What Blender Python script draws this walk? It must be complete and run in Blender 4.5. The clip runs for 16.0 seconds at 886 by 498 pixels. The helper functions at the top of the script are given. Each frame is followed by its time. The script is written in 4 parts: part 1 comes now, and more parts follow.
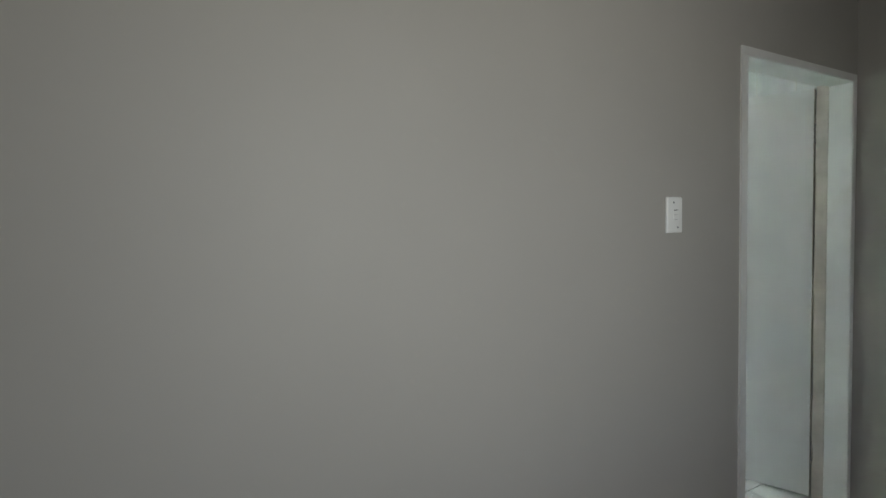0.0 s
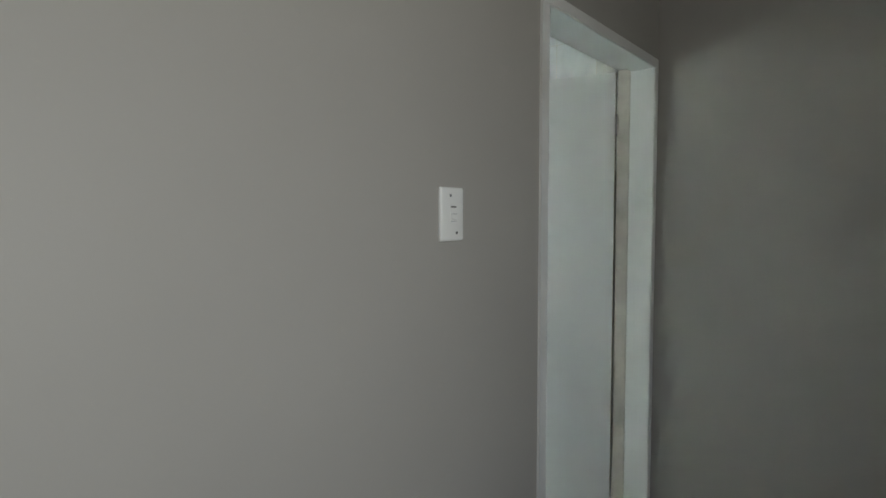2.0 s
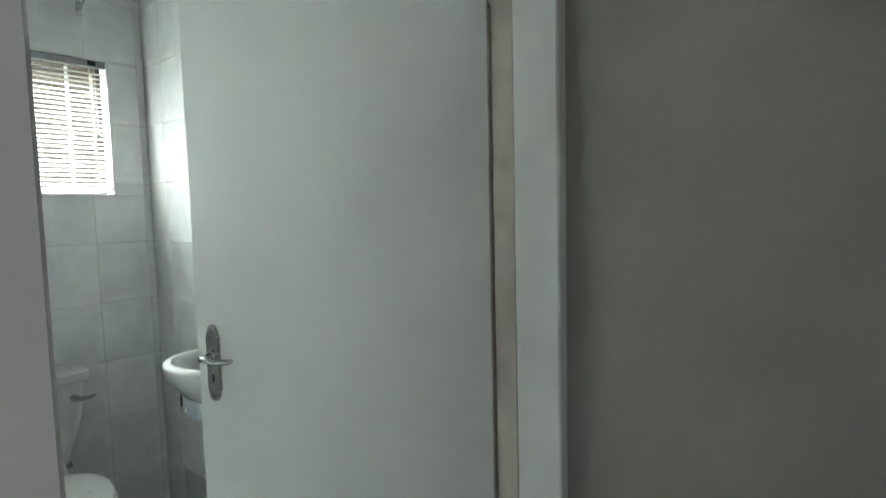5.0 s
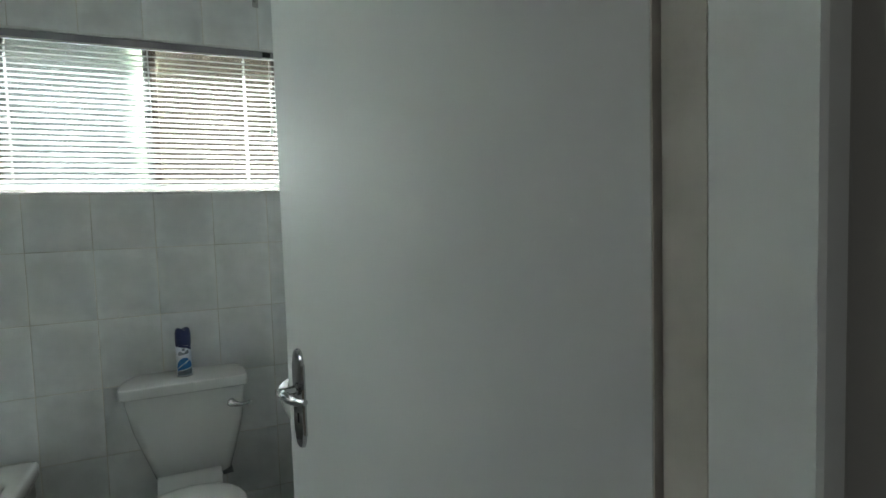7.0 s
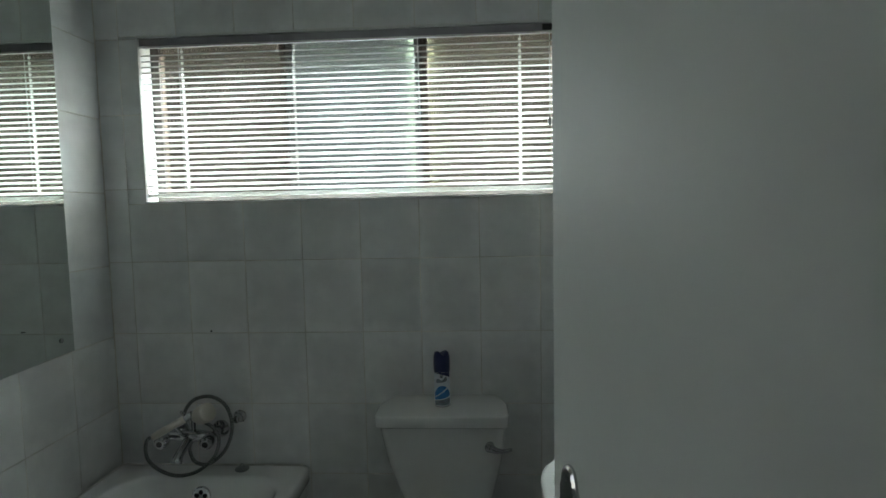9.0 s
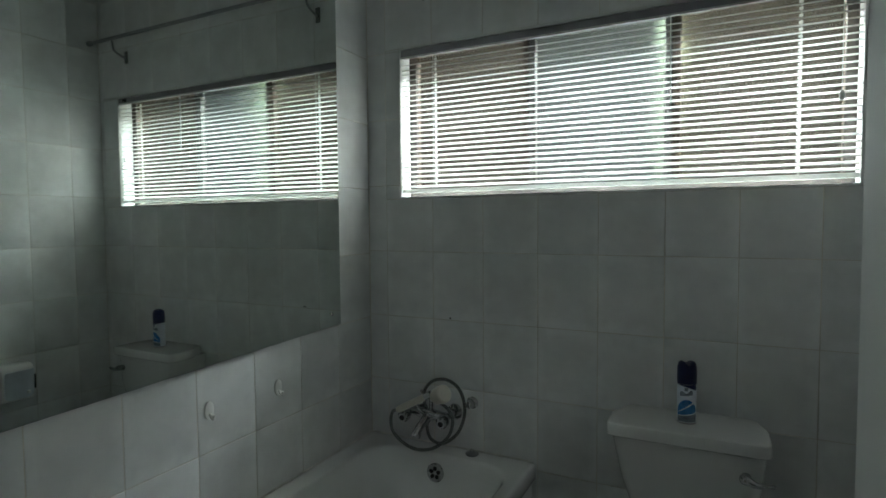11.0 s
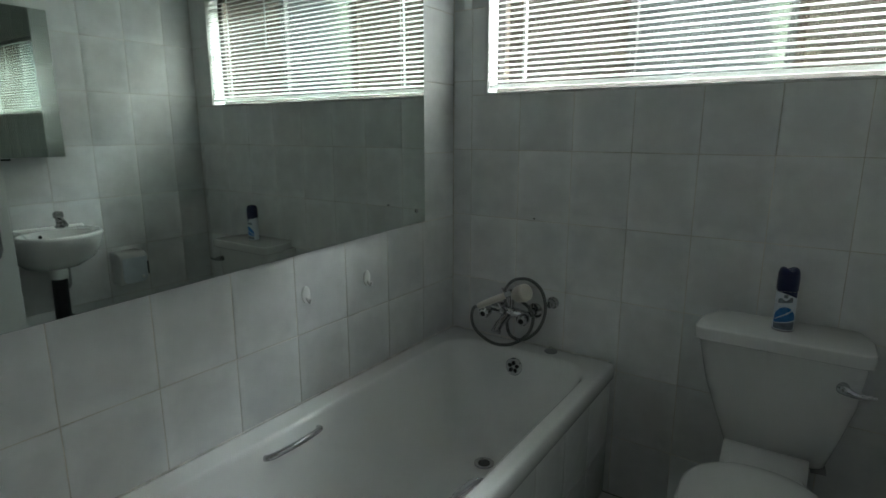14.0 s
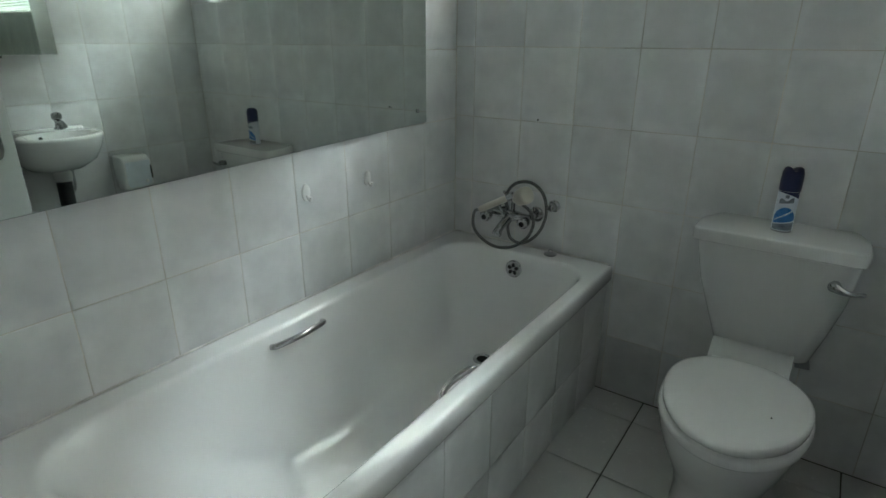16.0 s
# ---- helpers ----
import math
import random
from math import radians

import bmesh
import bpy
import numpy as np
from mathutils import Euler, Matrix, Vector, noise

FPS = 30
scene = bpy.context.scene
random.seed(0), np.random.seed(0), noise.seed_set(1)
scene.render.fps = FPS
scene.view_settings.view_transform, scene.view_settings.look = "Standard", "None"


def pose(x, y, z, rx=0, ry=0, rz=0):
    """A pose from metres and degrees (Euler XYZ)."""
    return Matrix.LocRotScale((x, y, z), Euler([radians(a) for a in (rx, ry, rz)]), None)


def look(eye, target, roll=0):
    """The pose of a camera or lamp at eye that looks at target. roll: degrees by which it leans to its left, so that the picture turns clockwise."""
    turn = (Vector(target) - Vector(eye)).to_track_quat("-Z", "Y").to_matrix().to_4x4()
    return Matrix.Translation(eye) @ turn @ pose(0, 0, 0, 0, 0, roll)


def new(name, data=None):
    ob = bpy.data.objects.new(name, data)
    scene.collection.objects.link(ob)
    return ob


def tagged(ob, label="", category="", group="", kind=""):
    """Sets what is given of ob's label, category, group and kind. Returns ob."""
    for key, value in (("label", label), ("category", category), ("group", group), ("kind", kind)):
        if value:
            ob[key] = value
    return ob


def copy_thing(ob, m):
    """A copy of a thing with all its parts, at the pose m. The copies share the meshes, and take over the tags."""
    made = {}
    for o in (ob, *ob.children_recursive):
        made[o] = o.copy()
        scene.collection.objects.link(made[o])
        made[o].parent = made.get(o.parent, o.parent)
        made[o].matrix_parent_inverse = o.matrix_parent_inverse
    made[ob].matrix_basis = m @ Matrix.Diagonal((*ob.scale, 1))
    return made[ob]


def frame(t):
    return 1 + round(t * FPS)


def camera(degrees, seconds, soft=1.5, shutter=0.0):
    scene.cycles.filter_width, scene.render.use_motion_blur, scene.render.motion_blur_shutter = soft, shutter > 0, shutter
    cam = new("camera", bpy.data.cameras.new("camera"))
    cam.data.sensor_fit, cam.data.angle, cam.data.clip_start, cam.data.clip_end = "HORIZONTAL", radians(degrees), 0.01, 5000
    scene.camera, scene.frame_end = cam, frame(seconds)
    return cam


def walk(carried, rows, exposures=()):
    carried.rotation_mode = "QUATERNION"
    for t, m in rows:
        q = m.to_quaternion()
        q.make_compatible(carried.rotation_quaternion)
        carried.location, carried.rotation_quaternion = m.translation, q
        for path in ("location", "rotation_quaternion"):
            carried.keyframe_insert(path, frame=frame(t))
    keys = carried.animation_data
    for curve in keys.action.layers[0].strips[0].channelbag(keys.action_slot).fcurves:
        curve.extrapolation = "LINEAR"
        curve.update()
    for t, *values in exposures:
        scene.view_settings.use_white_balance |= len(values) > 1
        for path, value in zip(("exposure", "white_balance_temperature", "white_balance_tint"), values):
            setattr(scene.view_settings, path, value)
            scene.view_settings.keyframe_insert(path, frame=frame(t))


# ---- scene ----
cam = camera(77.40, 16.0)
PATH = [
    (0, look((-1.343, -3.237, 1.430), (-0.295, -1.536, 1.327), -1.17)),
    (0.5, look((-1.186, -3.092, 1.428), (-0.044, -1.454, 1.315), -0.85)),
    (1, look((-1.045, -2.951, 1.427), (0.250, -1.432, 1.308), -0.55)),
    (1.5, look((-0.893, -2.865, 1.415), (0.559, -1.495, 1.311), -0.50)),
    (2, look((-0.660, -2.838, 1.426), (0.872, -1.558, 1.311), -0.10)),
    (2.5, look((-0.418, -2.772, 1.398), (1.167, -1.557, 1.305), -0.63)),
    (3, look((-0.183, -2.742, 1.398), (1.424, -1.557, 1.289), -0.69)),
    (3.5, look((0.019, -2.727, 1.388), (1.622, -1.535, 1.307), -0.47)),
    (4.2, look((0.309, -2.679, 1.371), (1.902, -1.477, 1.239), -0.82)),
    (6.3, look((1.039, -2.432, 1.318), (2.224, -0.825, 1.209), -1.61)),
    (6.5, look((1.088, -2.427, 1.315), (2.164, -0.745, 1.215), -1.54)),
    (7, look((1.188, -2.304, 1.315), (2.024, -0.491, 1.193), -1.73)),
    (7.5, look((1.218, -2.137, 1.321), (1.881, -0.254, 1.209), -1.69)),
    (8, look((1.268, -2.003, 1.346), (1.708, -0.057, 1.205), -1.54)),
    (8.5, look((1.278, -1.892, 1.379), (1.479, 0.092, 1.224), -1.49)),
    (9, look((1.267, -1.838, 1.396), (1.150, 0.153, 1.245), -1.20)),
    (9.5, look((1.265, -1.809, 1.352), (0.850, 0.145, 1.255), -1.11)),
    (10, look((1.251, -1.808, 1.345), (0.634, 0.093, 1.263), -0.81)),
    (12.5, look((1.222, -1.815, 1.323), (0.122, -0.154, 1.144), -0.29)),
    (13, look((1.207, -1.819, 1.314), (0.102, -0.170, 1.068), -0.38)),
    (13.5, look((1.203, -1.820, 1.299), (0.092, -0.190, 0.972), -0.23)),
    (14, look((1.195, -1.825, 1.293), (0.093, -0.209, 0.879), 0.03)),
    (14.5, look((1.208, -1.817, 1.285), (0.098, -0.229, 0.788), 0.03)),
    (15, look((1.211, -1.824, 1.262), (0.110, -0.250, 0.702), 0.14)),
    (15.5, look((1.215, -1.823, 1.246), (0.125, -0.268, 0.618), 0.32)),
    (16, look((1.223, -1.825, 1.247), (0.147, -0.293, 0.542), 0.23)),
]
EXPOSURES = [(0, 1.6), (3.5, 1.62), (4.2, 1.55), (6.5, 1.0), (7, 0.8), (8, 0.28), (9, -0.22), (10, -0.45), (12.5, -0.42), (14, -0.15), (15, 0.2), (16, 0.7)]
walk(cam, PATH, EXPOSURES)

# ---- world, sun, large lights ----
world = bpy.data.worlds.new("world")
scene.world = world
world.use_nodes = True
wn = world.node_tree
sky = wn.nodes.new("ShaderNodeTexSky")
sky.sky_type = 'NISHITA'
sky.sun_disc = False
sky.sun_elevation = radians(60)
sky.sun_rotation = radians(35)
wn.links.new(sky.outputs[0], wn.nodes["Background"].inputs[0])
wn.nodes["Background"].inputs[1].default_value = 0.08

sun_data = bpy.data.lights.new("sun", 'SUN')
sun_data.energy, sun_data.angle, sun_data.color = 2.2, radians(0.5), (1.0, 0.95, 0.88)
sun = new("sun", sun_data)
sun.matrix_world = look((1.4, 2.0, 4.23), (0, 0, 0))


def area_light(name, m, sx, sy, energy, colour, spread=180):
    d = bpy.data.lights.new(name, 'AREA')
    d.shape, d.size, d.size_y, d.energy, d.color = 'RECTANGLE', sx, sy, energy, colour
    d.spread = radians(spread)
    ob = new(name, d)
    ob.matrix_world = m
    return ob


# daylight standing in the bathroom window and in the bedroom window
area_light("daylight_bathroom", look((0.86, 0.55, 2.88), (0.86, 0.05, 1.65)), 2.4, 0.74, 720, (0.82, 0.98, 1.01))
area_light("daylight_bedroom", look((-0.55, -3.86, 1.45), (-0.55, -2.0, 1.40)), 1.05, 1.25, 3.5, (0.98, 1.0, 0.955), 142)


# ---- materials ----
def material(name, colour, rough=0.5, metal=0.0, vary=0.06, scale=6.0, fine=60.0, bump=0.02, bump_dist=0.002, per_object=0.0, stain=None, coat=0.0, spec=0.5):
    """Painted, glazed or metal surface with two scales of variation and fine relief."""
    m = bpy.data.materials.new(name)
    m.use_nodes = True
    nt = m.node_tree
    b = nt.nodes["Principled BSDF"]
    tc = nt.nodes.new("ShaderNodeTexCoord")
    vec = tc.outputs["Object"]
    if per_object:
        info = nt.nodes.new("ShaderNodeObjectInfo")
        mul = nt.nodes.new("ShaderNodeMath")
        mul.operation = 'MULTIPLY'
        mul.inputs[1].default_value = 37.0
        nt.links.new(info.outputs["Random"], mul.inputs[0])
        add = nt.nodes.new("ShaderNodeVectorMath")
        nt.links.new(vec, add.inputs[0])
        nt.links.new(mul.outputs[0], add.inputs[1])
        vec = add.outputs[0]
    n1 = nt.nodes.new("ShaderNodeTexNoise")
    n1.inputs["Scale"].default_value, n1.inputs["Detail"].default_value = scale, 5.0
    n2 = nt.nodes.new("ShaderNodeTexNoise")
    n2.inputs["Scale"].default_value, n2.inputs["Detail"].default_value = fine, 3.0
    nt.links.new(vec, n1.inputs["Vector"])
    nt.links.new(vec, n2.inputs["Vector"])
    ramp = nt.nodes.new("ShaderNodeValToRGB")
    c = colour
    ramp.color_ramp.elements[0].position, ramp.color_ramp.elements[1].position = 0.3, 0.7
    lo = [max(0.0, v * (1 - vary)) for v in c]
    hi = [min(0.95, v * (1 + vary * 0.6)) for v in c]
    ramp.color_ramp.elements[0].color = (*lo, 1)
    ramp.color_ramp.elements[1].color = (*hi, 1)
    nt.links.new(n1.outputs["Fac"], ramp.inputs[0])
    col = ramp.outputs[0]
    if stain:
        n3 = nt.nodes.new("ShaderNodeTexNoise")
        n3.inputs["Scale"].default_value, n3.inputs["Detail"].default_value, n3.inputs["Roughness"].default_value = scale * 0.45, 8.0, 0.65
        nt.links.new(vec, n3.inputs["Vector"])
        r3 = nt.nodes.new("ShaderNodeValToRGB")
        r3.color_ramp.elements[0].position, r3.color_ramp.elements[1].position = 0.55, 0.75
        r3.color_ramp.elements[1].color = (0.5, 0.5, 0.5, 1)
        nt.links.new(n3.outputs["Fac"], r3.inputs[0])
        mx = nt.nodes.new("ShaderNodeMix")
        mx.data_type = 'RGBA'
        nt.links.new(r3.outputs[0], mx.inputs[0])
        nt.links.new(col, mx.inputs[6])
        mx.inputs[7].default_value = (*stain, 1)
        col = mx.outputs[2]
    if per_object:
        hsv = nt.nodes.new("ShaderNodeHueSaturation")
        mr = nt.nodes.new("ShaderNodeMapRange")
        mr.inputs["To Min"].default_value, mr.inputs["To Max"].default_value = 1 - per_object, 1 + per_object * 0.5
        nt.links.new(info.outputs["Random"], mr.inputs["Value"])
        nt.links.new(mr.outputs[0], hsv.inputs["Value"])
        nt.links.new(col, hsv.inputs["Color"])
        col = hsv.outputs[0]
    nt.links.new(col, b.inputs["Base Color"])
    rr = nt.nodes.new("ShaderNodeMapRange")
    rr.inputs["To Min"].default_value, rr.inputs["To Max"].default_value = max(0.02, rough * 0.8), min(1.0, rough * 1.25)
    nt.links.new(n2.outputs["Fac"], rr.inputs["Value"])
    nt.links.new(rr.outputs[0], b.inputs["Roughness"])
    b.inputs["Metallic"].default_value = metal
    b.inputs["Specular IOR Level"].default_value = spec
    if coat:
        b.inputs["Coat Weight"].default_value = coat
        b.inputs["Coat Roughness"].default_value = 0.05
    if bump:
        bp = nt.nodes.new("ShaderNodeBump")
        bp.inputs["Strength"].default_value, bp.inputs["Distance"].default_value = bump, bump_dist
        mixh = nt.nodes.new("ShaderNodeMath")
        mixh.operation = 'MULTIPLY_ADD'
        mixh.inputs[1].default_value = 0.35
        nt.links.new(n2.outputs["Fac"], mixh.inputs[0])
        nt.links.new(n1.outputs["Fac"], mixh.inputs[2])
        nt.links.new(mixh.outputs[0], bp.inputs["Height"])
        nt.links.new(bp.outputs[0], b.inputs["Normal"])
    return m


def tile_print(m):
    """The tiles' printed pattern: a mottled, slightly greyer field inside a paler border."""
    nt = m.node_tree
    base = nt.nodes["Principled BSDF"].inputs["Base Color"]
    col = base.links[0].from_socket
    tc = nt.nodes.new("ShaderNodeTexCoord")
    noise = nt.nodes.new("ShaderNodeTexNoise")
    noise.inputs["Scale"].default_value, noise.inputs["Detail"].default_value = 28.0, 4.0
    nt.links.new(tc.outputs["Object"], noise.inputs["Vector"])
    sep = nt.nodes.new("ShaderNodeSeparateXYZ")
    nt.links.new(tc.outputs["Object"], sep.inputs[0])

    def math_node(op, a, b):
        n = nt.nodes.new("ShaderNodeMath")
        n.operation = op
        for k, v in enumerate((a, b)):
            if isinstance(v, float):
                n.inputs[k].default_value = v
            else:
                nt.links.new(v, n.inputs[k])
        return n.outputs[0]
    ax = math_node('DIVIDE', math_node('ABSOLUTE', sep.outputs["X"], 0.0), 0.1)
    az = math_node('DIVIDE', math_node('ABSOLUTE', sep.outputs["Z"], 0.0), 0.125)
    edge = math_node('ADD', math_node('MAXIMUM', ax, az), math_node('MULTIPLY', math_node('SUBTRACT', noise.outputs["Fac"], 0.5), 0.45))
    mr = nt.nodes.new("ShaderNodeMapRange")
    mr.inputs["From Min"].default_value, mr.inputs["From Max"].default_value = 0.68, 0.90
    mr.inputs["To Min"].default_value, mr.inputs["To Max"].default_value = 0.955, 1.02
    nt.links.new(edge, mr.inputs["Value"])
    hsv = nt.nodes.new("ShaderNodeHueSaturation")
    nt.links.new(mr.outputs[0], hsv.inputs["Value"])
    nt.links.new(col, hsv.inputs["Color"])
    nt.links.new(hsv.outputs[0], base)


def let_through(m, share, colour):
    """Lets a thin sheet pass part of its light on, scattered."""
    nt = m.node_tree
    out = nt.nodes["Material Output"]
    tr = nt.nodes.new("ShaderNodeBsdfTranslucent")
    tr.inputs["Color"].default_value = (*colour, 1)
    mix = nt.nodes.new("ShaderNodeMixShader")
    mix.inputs[0].default_value = share
    nt.links.new(nt.nodes["Principled BSDF"].outputs[0], mix.inputs[1])
    nt.links.new(tr.outputs[0], mix.inputs[2])
    nt.links.new(mix.outputs[0], out.inputs["Surface"])


M_TILE = material("glazed_tile", (0.80, 0.805, 0.80), 0.10, vary=0.08, scale=11, fine=55, bump=0.09, bump_dist=0.003, per_object=0.025)
tile_print(M_TILE)
M_GROUT = material("grout", (0.72, 0.68, 0.61), 0.85, vary=0.35, scale=5, fine=120, bump=0.3)
M_FLOORTILE = material("floor_tile", (0.68, 0.68, 0.66), 0.25, vary=0.07, scale=5, fine=60, bump=0.06, per_object=0.06)
M_FLOORGROUT = material("floor_grout", (0.07, 0.06, 0.05), 0.9, vary=0.4, scale=9, fine=120, bump=0.3)
M_WALLPAINT = material("taupe_paint", (0.385, 0.367, 0.338), 0.55, vary=0.05, scale=1.3, fine=220, bump=0.12, bump_dist=0.001)
M_CEILING = material("ceiling_paint", (0.80, 0.79, 0.77), 0.8, vary=0.04, scale=2, fine=150, bump=0.1)
M_DOORPAINT = material("door_enamel", (0.74, 0.745, 0.73), 0.50, vary=0.03, scale=2.5, fine=90, bump=0.06, bump_dist=0.0015)
M_FRAMEPAINT = material("frame_enamel", (0.72, 0.72, 0.70), 0.38, vary=0.06, scale=4, fine=90, bump=0.10, bump_dist=0.002, stain=(0.5, 0.45, 0.38))
M_CERAMIC = material("vitreous_china", (0.76, 0.76, 0.745), 0.07, vary=0.02, scale=3, fine=20, bump=0.01, coat=0.3)
M_BATH = material("bath_acrylic", (0.88, 0.88, 0.87), 0.035, vary=0.03, scale=3, fine=30, bump=0.012, coat=0.8, spec=0.8)
M_SEAT = material("seat_plastic", (0.82, 0.82, 0.81), 0.12, vary=0.02, scale=4, fine=40, bump=0.01)
M_CHROME = material("chrome", (0.52, 0.52, 0.53), 0.05, 1.0, vary=0.06, scale=20, fine=90, bump=0.01)
M_HOSE = material("chrome_hose", (0.15, 0.15, 0.15), 0.30, 1.0, vary=0.15, scale=30, fine=200, bump=0.1)
M_CREAM = material("cream_plastic", (0.70, 0.66, 0.58), 0.3, vary=0.05, scale=12, fine=80)
M_WHITEPLASTIC = material("white_plastic", (0.82, 0.82, 0.80), 0.3, vary=0.02, scale=10, fine=90, bump=0.01)
M_DARK = material("dark_void", (0.02, 0.02, 0.02), 0.6, vary=0.2, scale=10, fine=60)
M_BLACKPIPE = material("black_pipe", (0.025, 0.025, 0.028), 0.4, vary=0.2, scale=12, fine=80)
M_NAVY = material("navy_cap", (0.012, 0.02, 0.09), 0.3, vary=0.1, scale=20, fine=90)
M_CANWHITE = material("can_label_white", (0.66, 0.72, 0.78), 0.28, vary=0.05, scale=20, fine=90)
M_CANBLUE = material("can_label_blue", (0.04, 0.20, 0.52), 0.28, vary=0.25, scale=30, fine=90)
M_CANGREY = material("can_label_grey", (0.20, 0.24, 0.28), 0.35, vary=0.4, scale=60, fine=150)
M_SLAT = material("blind_slat_vinyl", (0.67, 0.66, 0.64), 0.4, vary=0.06, scale=4, fine=80, bump=0.02)
let_through(M_SLAT, 0.35, (0.80, 0.80, 0.77))
M_RAIL = material("blind_rail", (0.33, 0.32, 0.34), 0.45, vary=0.08, scale=8, fine=80)
M_CORD = material("blind_tape", (0.80, 0.80, 0.76), 0.7, vary=0.05, scale=40, fine=120)
let_through(M_CORD, 0.6, (0.9, 0.9, 0.88))
M_ALU = material("window_aluminium", (0.09, 0.075, 0.065), 0.45, 0.0, vary=0.1, scale=10, fine=90)
M_ROD = material("rod_metal", (0.34, 0.34, 0.35), 0.35, 1.0, vary=0.15, scale=14, fine=90)
M_SILVER = material("mirror_silver", (0.75, 0.80, 0.76), 0.012, 1.0, vary=0.01, scale=1.5, fine=4, bump=0)
M_MIRROREDGE = material("mirror_edge", (0.22, 0.28, 0.26), 0.2, 0.3, vary=0.2, scale=30, fine=90)
M_CARPET = material("beige_carpet", (0.32, 0.28, 0.23), 0.95, vary=0.12, scale=4, fine=400, bump=0.5, bump_dist=0.004)
M_PLASTER = material("outside_plaster", (0.15, 0.145, 0.125), 0.85, vary=0.12, scale=1.5, fine=40, bump=0.2)
M_ROOF = material("roof_sheet", (0.16, 0.14, 0.12), 0.7, vary=0.2, scale=2, fine=40)
M_GROUND = material("outside_paving", (0.22, 0.22, 0.20), 0.9, vary=0.15, scale=0.8, fine=20, bump=0.2)
# door enamel's shaded tone for the hinge edge
M_EDGESHADE = material("door_edge_shade", (0.66, 0.61, 0.55), 0.7, vary=0.25, scale=9, fine=90, bump=0.1)
# worn paint on the hinges; on the rebate its brown is painted shade
M_WORN_SHADED = material("worn_shaded_paint", (0.52, 0.475, 0.42), 0.55, vary=0.2, scale=7, fine=90, bump=0.12, stain=(0.25, 0.2, 0.16))
M_SILICONE = material("sealant", (0.70, 0.68, 0.64), 0.5, vary=0.35, scale=14, fine=60)
M_LEAF = material("shrub_leaf", (0.12, 0.15, 0.08), 0.45, vary=0.3, scale=9, fine=60, bump=0.05)
let_through(M_LEAF, 0.6, (0.55, 0.62, 0.45))
M_STEM = material("shrub_stem", (0.14, 0.10, 0.07), 0.8, vary=0.3, scale=12, fine=80, bump=0.3)

m_glass = bpy.data.materials.new("window_glass")
m_glass.use_nodes = True
gb = m_glass.node_tree.nodes["Principled BSDF"]
gb.inputs["Transmission Weight"].default_value = 1.0
gb.inputs["Roughness"].default_value = 0.23
gb.inputs["IOR"].default_value = 1.45
gb.inputs["Base Color"].default_value = (0.93, 0.96, 0.95, 1)
m_bronze = m_glass.copy()
m_bronze.name = "bronze_glass"
m_bronze.node_tree.nodes["Principled BSDF"].inputs["Base Color"].default_value = (0.72, 0.60, 0.50, 1)


# ---- mesh helpers ----
def finish(bm, smooth=None):
    bmesh.ops.recalc_face_normals(bm, faces=bm.faces)
    if smooth is not None:
        for f in bm.faces:
            f.smooth = True
        for e in bm.edges:
            if len(e.link_faces) == 2 and e.calc_face_angle(0) > radians(smooth):
                e.smooth = False
    return bm


def mesh_of(name, bm, mat):
    me = bpy.data.meshes.new(name)
    bm.to_mesh(me)
    bm.free()
    me.materials.append(mat)
    return me


def part(name, bm, mat, parent=None, label=""):
    ob = new(name, mesh_of(name, bm, mat))
    if parent:
        ob.parent = parent
    if label:
        tagged(ob, label=label)
    return ob


def thing(name, label, category, group="", kind="", at=(0, 0, 0)):
    ob = new(name)
    ob.location = at
    ob.empty_display_size = 0.05
    return tagged(ob, label, category, group, kind)


def box(x0, x1, y0, y1, z0, z1, bevel=0.0, seg=2, bm=None):
    own = bm is None
    b2 = bmesh.new()
    bmesh.ops.create_cube(b2, size=1.0)
    bmesh.ops.scale(b2, vec=(x1 - x0, y1 - y0, z1 - z0), verts=b2.verts)
    bmesh.ops.translate(b2, vec=((x0 + x1) / 2, (y0 + y1) / 2, (z0 + z1) / 2), verts=b2.verts)
    if bevel:
        bmesh.ops.bevel(b2, geom=b2.edges[:], offset=bevel, segments=seg, profile=0.5, affect='EDGES')
        finish(b2, 40)
    if own:
        return b2
    return add_to(bm, b2)


def add_to(bm, b2):
    me = bpy.data.meshes.new("tmp")
    b2.to_mesh(me)
    b2.free()
    bm.from_mesh(me)
    bpy.data.meshes.remove(me)
    return bm


def loft(loops, cap0=True, cap1=True, closed=True, smooth=35):
    bm = bmesh.new()
    rows = [[bm.verts.new(p) for p in loop] for loop in loops]
    n = len(rows[0])
    for a, b in zip(rows, rows[1:]):
        for i in range(n if closed else n - 1):
            j = (i + 1) % n
            bm.faces.new((a[i], a[j], b[j], b[i]))
    if cap0:
        bm.faces.new(rows[0][::-1])
    if cap1:
        bm.faces.new(rows[-1])
    return finish(bm, smooth)


def catmull(points, per=8, closed=False):
    pts = [Vector(p) for p in points]
    n = len(pts)
    out = []
    for i in range(n if closed else n - 1):
        p0 = pts[(i - 1) % n] if closed or i > 0 else pts[0]
        p1, p2 = pts[i], pts[(i + 1) % n]
        p3 = pts[(i + 2) % n] if closed or i + 2 < n else pts[-1]
        for k in range(per):
            t = k / per
            out.append(0.5 * ((2 * p1) + (p2 - p0) * t + (2 * p0 - 5 * p1 + 4 * p2 - p3) * t * t + (3 * p1 - p0 - 3 * p2 + p3) * t ** 3))
    if not closed:
        out.append(pts[-1])
    return out


